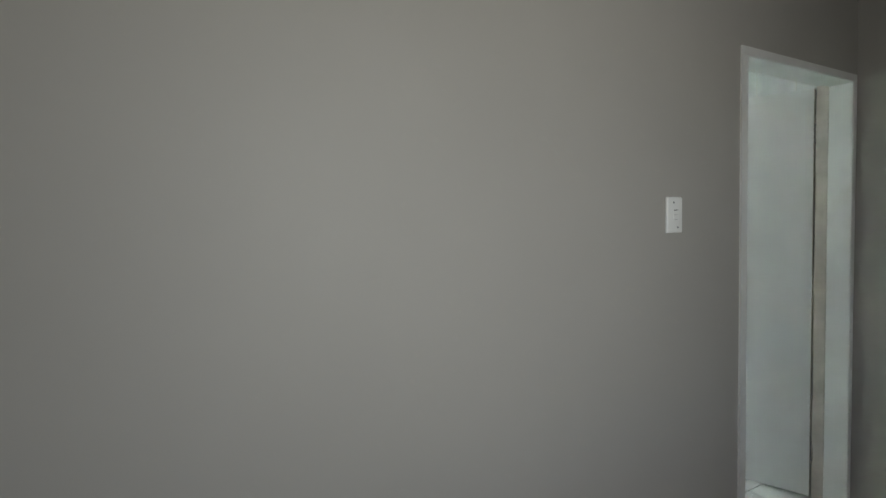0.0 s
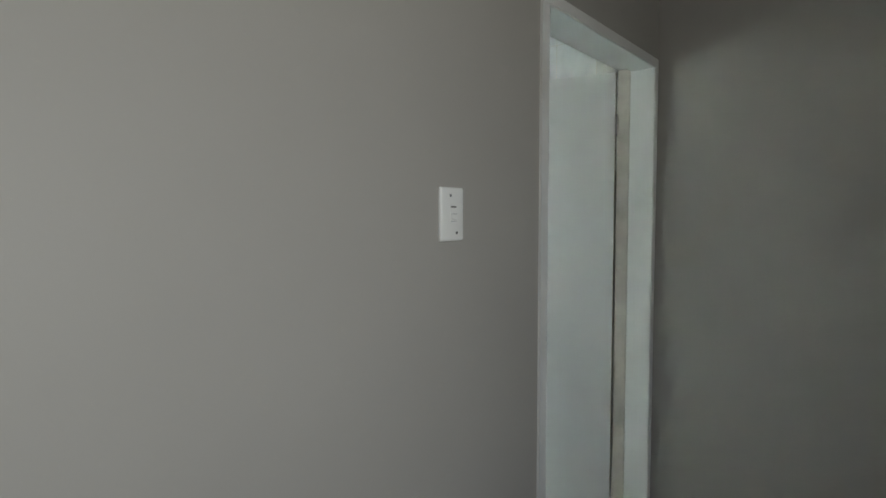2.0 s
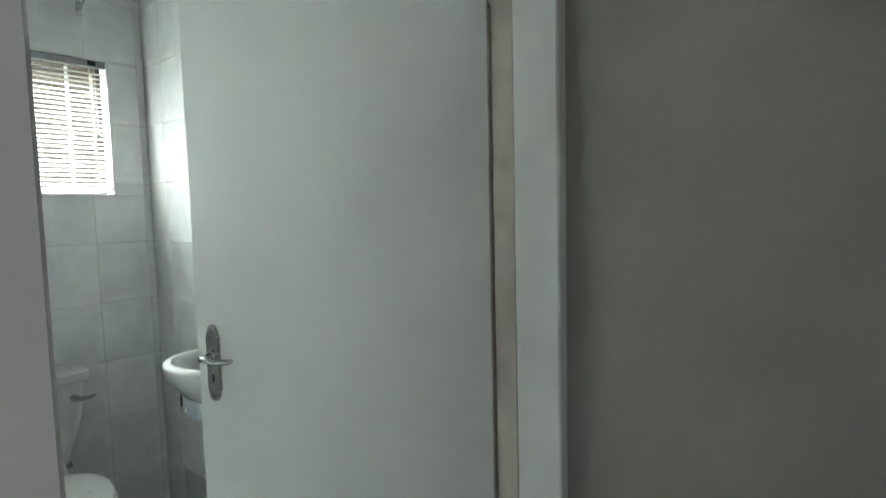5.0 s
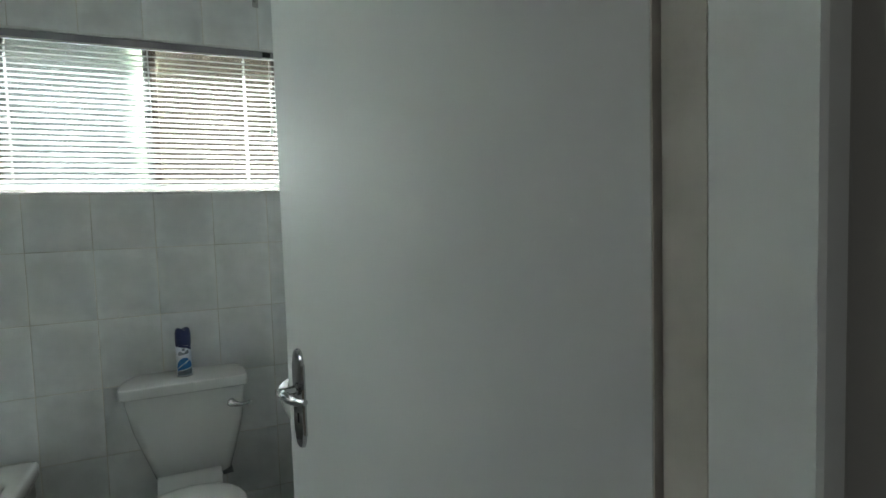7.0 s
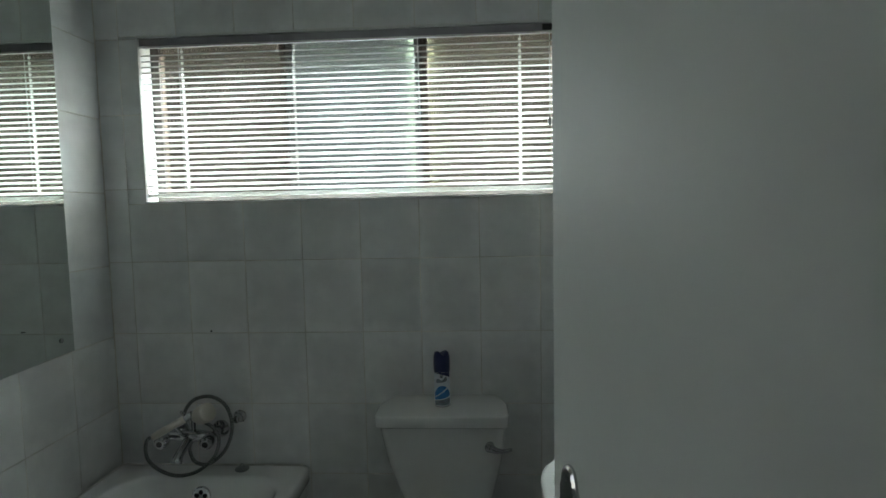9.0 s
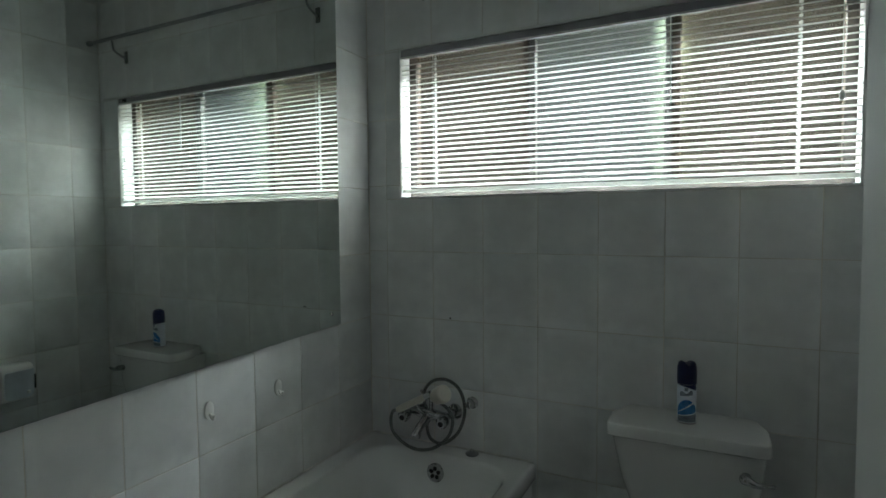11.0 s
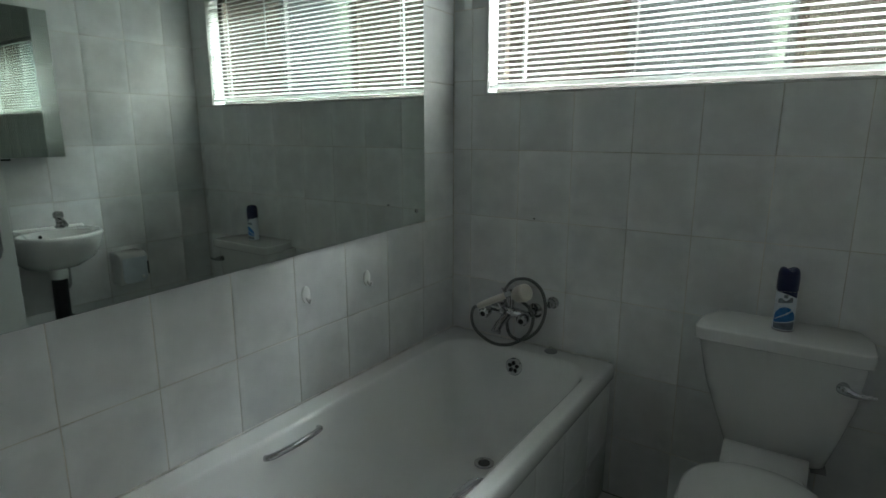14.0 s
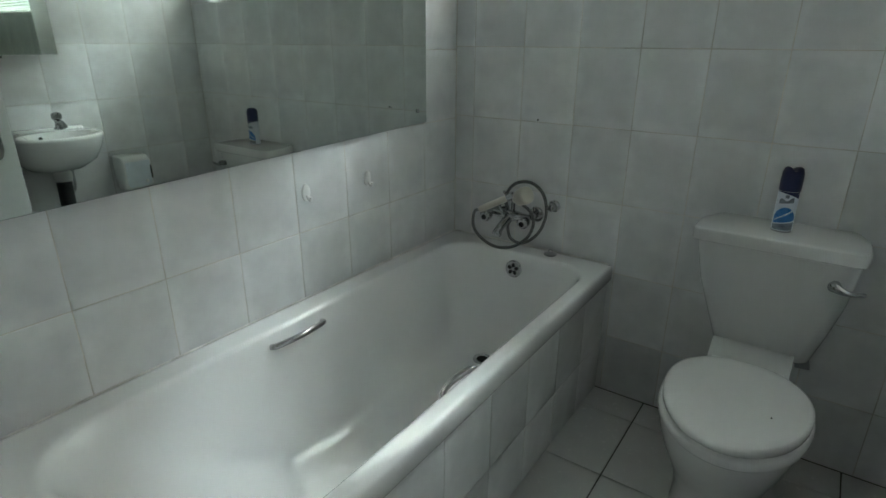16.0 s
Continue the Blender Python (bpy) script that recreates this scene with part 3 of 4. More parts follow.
# ---- the bath ----
def bath():
    b = thing("bathtub", "white built-in bathtub with rounded rim and chrome grips", "bathtub", at=(0.335, -0.85, 0))
    X1, Y1, RZ = 0.678, -1.70, 0.508
    N = 14
    loops = [
        rounded(0.004, X1 - 0.006, Y1 + 0.004, -0.003, (0.010, 0.010, 0.010, 0.010), RZ - 0.062, N),
        rounded(0.002, X1, Y1, -0.002, (0.012, 0.012, 0.012, 0.022), RZ - 0.050, N),
        rounded(0.002, X1 + 0.001, Y1, -0.002, (0.012, 0.012, 0.012, 0.022), RZ - 0.022, N),
        rounded(0.002, X1 - 0.001, Y1 + 0.001, -0.002, (0.010, 0.010, 0.010, 0.010), RZ - 0.008, N),
        rounded(0.003, X1 - 0.006, Y1 + 0.006, -0.003, (0.012, 0.012, 0.012, 0.012), RZ - 0.001, N),
        rounded(0.010, X1 - 0.016, Y1 + 0.02, -0.010, (0.02, 0.02, 0.02, 0.02), RZ + 0.0005, N),
        rounded(0.014, X1 - 0.021, Y1 + 0.026, -0.014, (0.024, 0.024, 0.024, 0.024), RZ + 0.0005, N),
        rounded(0.064, 0.637, Y1 + 0.082, -0.074, (0.115, 0.115, 0.135, 0.135), RZ, N),
        rounded(0.070, 0.631, Y1 + 0.09, -0.080, (0.12, 0.12, 0.14, 0.14), RZ - 0.001, N),
        rounded(0.076, 0.626, Y1 + 0.096, -0.085, (0.12, 0.12, 0.15, 0.15), RZ - 0.0035, N),
        rounded(0.081, 0.621, Y1 + 0.106, -0.091, (0.12, 0.12, 0.15, 0.15), RZ - 0.013, N),
        rounded(0.096, 0.610, Y1 + 0.14, -0.102, (0.12, 0.12, 0.16, 0.16), RZ - 0.05, N),
        rounded(0.112, 0.586, Y1 + 0.21, -0.112, (0.12, 0.12, 0.17, 0.17), RZ - 0.13, N),
        rounded(0.130, 0.565, Y1 + 0.31, -0.124, (0.12, 0.12, 0.18, 0.18), RZ - 0.22, N),
        rounded(0.148, 0.540, Y1 + 0.41, -0.138, (0.12, 0.12, 0.18, 0.18), RZ - 0.30, N),
        rounded(0.170, 0.520, Y1 + 0.49, -0.160, (0.11, 0.11, 0.17, 0.17), RZ - 0.35, N),
        rounded(0.200, 0.490, Y1 + 0.55, -0.190, (0.10, 0.10, 0.14, 0.14), RZ - 0.373, N),
        rounded(0.260, 0.430, Y1 + 0.63, -0.250, (0.06, 0.06, 0.07, 0.07), RZ - 0.380, N),
    ]
    bm = loft(loops, cap0=False, cap1=True, smooth=60)
    put_under(b, part("tub", bm, M_BATH))
    # overflow grille on the tap end
    ov = Matrix.Translation((0.338, -0.104, 0.447)) @ Matrix.Rotation(math.pi / 2 - 0.12, 4, 'X')
    o = put_under(b, part("overflow", lathe([(0.033, -0.006), (0.033, 0.002), (0.030, 0.005), (0.021, 0.0058), (0.006, 0.0045)], ov, 28), M_CHROME, None, "chrome overflow grille"))
    for k in range(5):
        a = 2 * math.pi * k / 5 + 0.3
        c = ov @ Matrix.Rotation(a, 4, 'Z') @ Matrix.Translation((0.0150, 0, 0.0056))
        s = lathe([(0.0072, -0.001), (0.0072, 0.0009)], c @ Matrix.Diagonal((1.15, 0.95, 1, 1)), 14)
        put_under(o, part("grille_hole", s, M_DARK))
    dr = Matrix.Translation((0.312, -0.268, 0.1290))
    d = put_under(b, part("drain", lathe([(0.036, -0.004), (0.036, 0.002), (0.031, 0.0045), (0.024, 0.003), (0.022, 0.001)], dr, 28), M_CHROME, None, "chrome drain ring"))
    put_under(d, part("drain_hole", lathe([(0.021, 0.0), (0.021, 0.0022)], dr, 20), M_DARK))
    # grip handles
    for x, ya, yb, s in ((0.092, -1.022, -0.838, 1), (0.612, -0.945, -0.790, -1)):
        pts = catmull([(x, ya, 0.468), (x + s * 0.018, ya + 0.014, 0.474), (x + s * 0.026, (ya + yb) / 2, 0.476), (x + s * 0.018, yb - 0.014, 0.474), (x, yb, 0.468)], 7)
        put_under(b, part("grip_handle", tube(pts, 0.0084, 14), M_CHROME))
    return b


bath()


def bath_panel():
    p = thing("wall_bath_side", "white tiled side wall closing in the bathtub", "bath surround", kind="structure", at=(0.65, -0.85, 0))
    put_under(p, part("panel_bed", box(0.600, 0.655, -1.70, -0.001, -0.004, 0.442), M_GROUT))
    return p


bath_panel_ob = bath_panel()


def bath_stopper():
    s = thing("bath_stopper", "dark chrome plug stopper on the bath rim", "plug", at=(0.452, -0.035, 0.508))
    m = Matrix.Translation((0.452, -0.038, 0.508))
    st = put_under(s, part("stopper", lathe([(0.021, 0), (0.024, 0.003), (0.023, 0.006), (0.012, 0.009), (0.005, 0.011)], m, 24), M_ROD))
    put_under(st, part("stopper_ring", tube([Vector((0.452 + 0.007 * math.cos(a), -0.038, 0.522 + 0.007 * math.sin(a))) for a in [2 * math.pi * k / 14 for k in range(14)]], 0.0013, 8, closed=True), M_CHROME))
    return s


bath_stopper()


# ---- bath mixer with hand shower ----
def mixer():
    t = thing("bath_mixer", "chrome wall-mounted bath mixer with cream hand shower and looped hose", "bath tap", at=(0.29, -0.05, 0.65))
    cx, cz = 0.290, 0.640
    RX = Matrix.Rotation(math.pi / 2, 4, 'X')
    put_under(t, part("mixer_body", tube([(cx - 0.078, -0.062, cz), (cx - 0.05, -0.062, cz), (cx - 0.02, -0.064, cz), (cx + 0.02, -0.064, cz), (cx + 0.05, -0.062, cz), (cx + 0.078, -0.062, cz)], [0.013, 0.015, 0.021, 0.021, 0.015, 0.013], 18), M_CHROME))
    for s in (-1, 1):
        x = cx + s * 0.078
        put_under(t, part("wall_flange", lathe([(0.030, 0), (0.029, 0.006), (0.014, 0.012), (0.012, 0.05)], Matrix.Translation((x, 0, cz)) @ RX, 24), M_CHROME))
        k = put_under(t, part("tap_knob", lathe([(0.012, 0), (0.013, 0.014), (0.021, 0.020), (0.023, 0.030), (0.022, 0.046), (0.016, 0.052)], Matrix.Translation((x, -0.070, cz)) @ Matrix.Rotation(math.pi / 2 + 0.15, 4, 'X'), 12), M_CHROME))
        put_under(k, part("knob_cap", lathe([(0.0095, 0), (0.0095, 0.003)], Matrix.Translation((x, -0.120, cz - 0.008)) @ Matrix.Rotation(math.pi / 2 + 0.15, 4, 'X'), 14), M_DARK, None, "dark inset cap"))
    put_under(t, part("spout", tube(catmull([(cx, -0.070, cz - 0.005), (cx - 0.004, -0.098, cz - 0.022), (cx - 0.008, -0.128, cz - 0.040), (cx - 0.010, -0.145, cz - 0.062)], 5), [0.015] * 6 + [0.0145] * 6 + [0.017, 0.0185, 0.0185, 0.016], 14), M_CHROME))
    put_under(t, part("diverter", tube(catmull([(cx, -0.075, cz + 0.005), (cx - 0.012, -0.098, cz + 0.02), (cx - 0.026, -0.112, cz + 0.052)], 4), [0.008, 0.0078, 0.0075, 0.007, 0.007, 0.0068, 0.0065, 0.0062, 0.006], 10), M_CHROME))
    # riser and cradle
    put_under(t, part("riser", tube([(cx + 0.012, -0.064, cz + 0.012), (cx + 0.014, -0.066, cz + 0.05), (cx + 0.016, -0.075, cz + 0.078)], 0.0075, 12), M_CHROME))
    cr = bmesh.new()
    for s in (-1, 1):
        add_to(cr, tube(catmull([(cx + 0.016, -0.078, cz + 0.070), (cx + 0.016 + s * 0.018, -0.090, cz + 0.080), (cx + 0.014 + s * 0.020, -0.105, cz + 0.098)], 4), 0.0052, 10))
    put_under(t, part("cradle", cr, M_CHROME))
    # handset lying across the cradle: grip to one side, head to the other
    a, b = Vector((0.190, -0.118, 0.656)), Vector((0.300, -0.108, 0.716))
    d = (b - a)
    put_under(t, part("handset_grip", tube([a + d * k for k in (0, 0.06, 0.3, 0.7, 0.95, 1.0)], [0.009, 0.0115, 0.0125, 0.0120, 0.0125, 0.010], 16), M_CREAM, None, "cream plastic shower grip"))
    put_under(t, part("handset_collar", tube([b, b + d * 0.22], [0.0125, 0.013], 16), M_CHROME))
    hm = Matrix.Translation(b + d * 0.42 + Vector((0.012, 0.0, -0.012))) @ Matrix.Rotation(radians(62), 4, 'Y') @ Matrix.Rotation(radians(20), 4, 'X')
    put_under(t, part("shower_head", lathe([(0.013, -0.045), (0.018, -0.036), (0.029, -0.018), (0.032, 0.012), (0.031, 0.026), (0.027, 0.030)], hm, 24), M_CREAM, None, "cream plastic shower head"))
    # hose
    pts = [(0.190, -0.118, 0.656), (0.172, -0.118, 0.648), (0.159, -0.112, 0.612), (0.166, -0.108, 0.570), (0.205, -0.106, 0.535), (0.265, -0.108, 0.520),
           (0.330, -0.106, 0.535), (0.385, -0.100, 0.580), (0.402, -0.092, 0.632), (0.388, -0.084, 0.668), (0.355, -0.080, 0.690), (0.325, -0.076, 0.694)]
    put_under(t, part("hose", tube(catmull(pts, 8), 0.0060, 10), M_HOSE, None, "ribbed chrome shower hose"))
    pts2 = [(0.300, -0.060, 0.628), (0.278, -0.052, 0.592), (0.296, -0.056, 0.545), (0.350, -0.060, 0.540), (0.408, -0.060, 0.590), (0.432, -0.055, 0.665), (0.412, -0.048, 0.735),
            (0.360, -0.044, 0.768), (0.300, -0.044, 0.758), (0.266, -0.046, 0.718), (0.268, -0.050, 0.675), (0.285, -0.056, 0.650)]
    put_under(t, part("hose", tube(catmull(pts2, 8), 0.0060, 10), M_HOSE, None, "ribbed chrome shower hose"))
    rings = bmesh.new()
    for path in (catmull(pts, 16), catmull(pts2, 16)):
        for i in range(1, len(path) - 1, 2):
            q = (path[i + 1] - path[i - 1]).normalized()
            add_to(rings, tube([path[i] - q * 0.0008, path[i] + q * 0.0008], 0.0066, 8))
    tagged(put_under(t, part("hose_ribs", rings, M_ROD)), kind="stuff")
    return t


mixer()


def shower_bracket():
    s = thing("wall_elbow", "small round chrome shower wall flange", "wall fitting", at=(0.438, 0, 0.684))
    RX = Matrix.Translation((0.438, 0, 0.684)) @ Matrix.Rotation(math.pi / 2, 4, 'X')
    put_under(s, part("flange", lathe([(0.022, 0), (0.022, 0.004), (0.016, 0.010), (0.011, 0.018), (0.011, 0.026), (0.014, 0.029), (0.013, 0.036), (0.006, 0.039)], RX, 24), M_CHROME))
    return s


shower_bracket()


# ---- toilet ----
def toilet():
    t = thing("toilet", "white ceramic toilet with closed lid and low cistern", "toilet", at=(1.155, -0.40, 0))
    cx = 1.147
    # cistern body, tapering downwards
    loops = []
    for z, x0, x1, yf, r in ((0.402, 1.056, 1.282, -0.160, 0.030), (0.412, 1.044, 1.292, -0.170, 0.034), (0.50, 1.014, 1.316, -0.176, 0.034), (0.60, 0.982, 1.338, -0.186, 0.030), (0.700, 0.960, 1.350, -0.183, 0.028), (0.728, 0.958, 1.352, -0.183, 0.028)):
        loops.append(rounded(x0, x1, yf, -0.006, (0.008, 0.008, r, r), z, 6))
    put_under(t, part("cistern", loft(loops, smooth=50), M_CERAMIC))
    # lid with clipped back corners
    def lidloop(g, z):
        pts = []
        for x, y, r in ((1.362 - g, -0.208 + g, 0.03), (1.362 - g, -0.085, 0.02), (1.335 - g, -0.008, 0.012), (0.985 + g, -0.008, 0.012), (0.945 + g, -0.095, 0.02), (0.945 + g, -0.208 + g, 0.03)):
            pts.append((x, y, r))
        out = []
        n = len(pts)
        for i, (x, y, r) in enumerate(pts):
            p = Vector((x, y))
            a = (Vector(pts[i - 1][:2]) - p).normalized()
            b = (Vector(pts[(i + 1) % n][:2]) - p).normalized()
            for k in range(5):
                u = k / 4
                q = (p + a * r) * (1 - u) ** 2 + p * 2 * u * (1 - u) + (p + b * r) * u * u
                out.append((q.x, q.y, z))
        return out
    put_under(t, part("cistern_lid", loft([lidloop(0.006, 0.722), lidloop(0.001, 0.726), lidloop(0.0, 0.751), lidloop(0.0015, 0.7575), lidloop(0.005, 0.7610), lidloop(0.012, 0.7620)], smooth=28), M_CERAMIC))
    # flush lever
    lev = lathe([(0.013, 0), (0.013, 0.004), (0.011, 0.010), (0.010, 0.018)], Matrix.Translation((1.302, -0.188, 0.664)) @ Matrix.Rotation(math.pi / 2, 4, 'X'), 20)
    arm = catmull([(1.288, -0.207, 0.666), (1.300, -0.212, 0.667), (1.322, -0.214, 0.659), (1.345, -0.214, 0.658), (1.368, -0.212, 0.662)], 4)
    add_to(lev, tube(arm, [0.006, 0.010, 0.0125, 0.0135, 0.0135, 0.0125, 0.0112, 0.010, 0.0088, 0.008, 0.0072, 0.0068, 0.0064, 0.006, 0.0058, 0.0054, 0.004], 12))
    put_under(t, part("flush_lever", lev, M_CHROME, None, "chrome flush lever"))
    # pan
    prof = ((0.0, 0.225, -0.245, -0.520), (0.02, 0.220, -0.245, -0.515), (0.10, 0.225, -0.240, -0.520), (0.18, 0.268, -0.235, -0.560), (0.25, 0.312, -0.225, -0.606), (0.31, 0.338, -0.215, -0.636), (0.335, 0.344, -0.210, -0.645), (0.356, 0.348, -0.208, -0.650), (0.3635, 0.340, -0.210, -0.646))
    put_under(t, part("pan", loft([oval(cx, yb, yf, w, z) for z, w, yb, yf in prof], smooth=60), M_CERAMIC))
    put_under(t, part("pan_back", box(1.050, 1.255, -0.262, -0.055, 0.310, 0.372, 0.012, 3), M_CERAMIC))
    put_under(t, part("hinge_block", loft([[(x, y, z) for y, z in ((-0.172, 0.366), (-0.243, 0.366), (-0.245, 0.384), (-0.236, 0.398), (-0.200, 0.424), (-0.186, 0.430), (-0.172, 0.430))] for x in (1.050, 1.054, 1.252, 1.256)], smooth=32), M_CERAMIC))
    put_under(t, part("lid_mark", lathe([(0.0022, 0.4180), (0.0022, 0.4236), (0.0012, 0.4240)], Matrix.Translation((1.237, -0.504, 0)), 10), M_DARK, None, "small dark chip mark"))
    put_under(t, part("foot", box(1.085, 1.225, -0.30, -0.05, 0.0, 0.335, 0.03, 3), M_CERAMIC))
    # seat and lid
    cs = 1.153
    rings = ((-0.262, -0.672, 0.340, 0.364), (-0.256, -0.678, 0.350, 0.370), (-0.256, -0.678, 0.350, 0.386), (-0.262, -0.672, 0.340, 0.392))
    put_under(t, part("seat", loft([oval(cs, yb, yf, w, z, 48, 0.12) for yb, yf, w, z in rings], smooth=50), M_SEAT))
    rings = ((-0.250, -0.662, 0.330, 0.3935), (-0.247, -0.667, 0.339, 0.398), (-0.247, -0.667, 0.340, 0.408), (-0.250, -0.664, 0.336, 0.413), (-0.258, -0.656, 0.322, 0.4168), (-0.290, -0.630, 0.270, 0.4215), (-0.36, -0.54, 0.12, 0.4228))
    put_under(t, part("seat_lid", loft([oval(cs, yb, yf, w, z, 48, 0.12) for yb, yf, w, z in rings], smooth=50), M_SEAT))
    for x in (1.078, 1.232):
        put_under(t, part("seat_hinge", box(x - 0.016, x + 0.016, -0.268, -0.236, 0.370, 0.402, 0.005, 2), M_SEAT))
    put_under(t, part("flush_pipe_seal", tube([(1.262, -0.13, 0.386), (1.296, -0.13, 0.394)], [0.010, 0.014], 12), M_ROD, None, "grey rubber seal"))
    return t


toilet()


def spray_can():
    cx, cy, z0 = 1.153, -0.104, 0.762
    c = thing("air_freshener_can", "blue and white air freshener spray can with navy cap", "spray can", at=(cx, cy, z0))
    R = 0.0255
    m = Matrix.Translation((cx, cy, z0))
    body = put_under(c, part("can_body", lathe([(R - 0.002, 0), (R, 0.002), (R, 0.118), (R - 0.002, 0.122)], m, 28), M_CANWHITE))
    cap = []
    for rad, h, dip in ((R + 0.0005, 0.113, 0), (R + 0.0008, 0.117, 0), (R + 0.0008, 0.146, 0), (R + 0.0002, 0.160, 0.1), (R - 0.003, 0.1715, 0.5), (R - 0.008, 0.1755, 0.9), (R - 0.014, 0.1755, 1.0), (R - 0.021, 0.170, 0.5)):
        ring = []
        for k in range(32):
            a = 2 * math.pi * k / 32
            ring.append(m @ Vector((rad * math.cos(a), rad * math.sin(a), h - dip * 0.010 * (1 - abs(math.cos(a - 0.35))) ** 1.5)))
        cap.append(ring)
    put_under(c, part("cap", loft(cap, smooth=50), M_NAVY, None, "navy plastic cap with two humps"))
    put_under(c, part("base_rim", lathe([(R + 0.0004, 0.0), (R + 0.001, 0.0015), (R + 0.0004, 0.004)], m, 28), M_ROD))

    def patch(z_of, a0, a1, mat, name, label=""):
        n = 14
        lo, hi = [], []
        for k in range(n + 1):
            a = radians(a0 + (a1 - a0) * k / n)
            zl, zh = z_of(k / n)
            for lst, z in ((lo, zl), (hi, zh)):
                lst.append(m @ Vector(((R + 0.0004) * math.cos(a), (R + 0.0004) * math.sin(a), z)))
        bm = loft([lo, hi], False, False, closed=False, smooth=60)
        put_under(body, part(name, bm, mat, None, label))
    patch(lambda u: (0.022 + 0.012 * u, 0.040 + 0.030 * math.sin(math.pi * u) ** 0.7), -150, -20, M_CANBLUE, "blue_swirl", "blue swirl print")
    patch(lambda u: (0.006, 0.020 + 0.010 * u), -150, -20, M_CANGREY, "picture_print", "grey printed picture")
    patch(lambda u: (0.078 + 0.006 * u, 0.088 + 0.004 * math.sin(9 * u) + 0.006 * u), -130, -50, M_CANGREY, "name_mark", "plain dark name mark")
    patch(lambda u: (0.095, 0.104), -100, -80, M_CANGREY, "flower_mark")
    patch(lambda u: (0.110 - 0.016 * u ** 2, 0.1125), -160, -20, M_NAVY, "band_print", "navy shoulder print")
    patch(lambda u: (0.030 + 0.030 * u, 0.033 + 0.034 * u), -140, -40, M_CANWHITE, "swirl_edge")
    return c


spray_can()


# ---- large mirror above the bath ----
def mirror():
    m = thing("wall_mirror", "large frameless wall mirror screwed above the bath", "mirror", at=(0.0, -0.98, 0.95))
    y0, y1, z0, z1 = -1.78, -0.207, 0.958, 2.20
    def plate(xa, xb, g):
        q = [(y0 + g, z0 - 0.030 + g), (y1 - g, z0 + 0.016 + g), (y1 - g, z1 - g), (y0 + g, z1 - g)]
        return loft([[(xa, a, c) for a, c in q], [(xb, a, c) for a, c in q]], smooth=20)
    gbody = put_under(m, part("glass_body", plate(0.0005, 0.0105, 0.0), M_MIRROREDGE))
    put_under(gbody, part("mirror_face", plate(0.0106, 0.012, 0.001), M_SILVER, None, "silvered mirror face"))
    for y, z in ((-0.259, 1.017), (-1.72, 1.000), (-0.259, 2.15), (-1.72, 2.15)):
        put_under(gbody, part("screw_cap", lathe([(0.0075, 0), (0.0075, 0.002), (0.005, 0.0045), (0.002, 0.005)], Matrix.Translation((0.012, y, z)) @ Matrix.Rotation(math.pi / 2, 4, 'Y'), 16), M_CHROME))
    return m


mirror()


def wall_hook(y, z):
    h = thing("wall_hook", "small oval white plastic stick-on hook", "hook", "hooks on the tiles", at=(0, y, z))
    loops = []
    for x, k in ((0.0005, 0.96), (0.002, 1.0), (0.005, 0.97), (0.0065, 0.85)):
        loops.append([(x, 0.0155 * k * math.cos(2 * math.pi * i / 24), 0.026 * k * math.sin(2 * math.pi * i / 24)) for i in range(24)])
    part("base", loft(loops, smooth=45), M_WHITEPLASTIC, h)
    part("prong", tube(catmull([(0.005, 0, -0.008), (0.014, 0, -0.018), (0.020, 0, -0.020), (0.023, 0, -0.010)], 5), 0.0042, 10), M_WHITEPLASTIC, h)
    return h


hook = wall_hook(-0.780, 0.833)
copy_thing(hook, Matrix.Translation((0, -0.519, 0.825)))


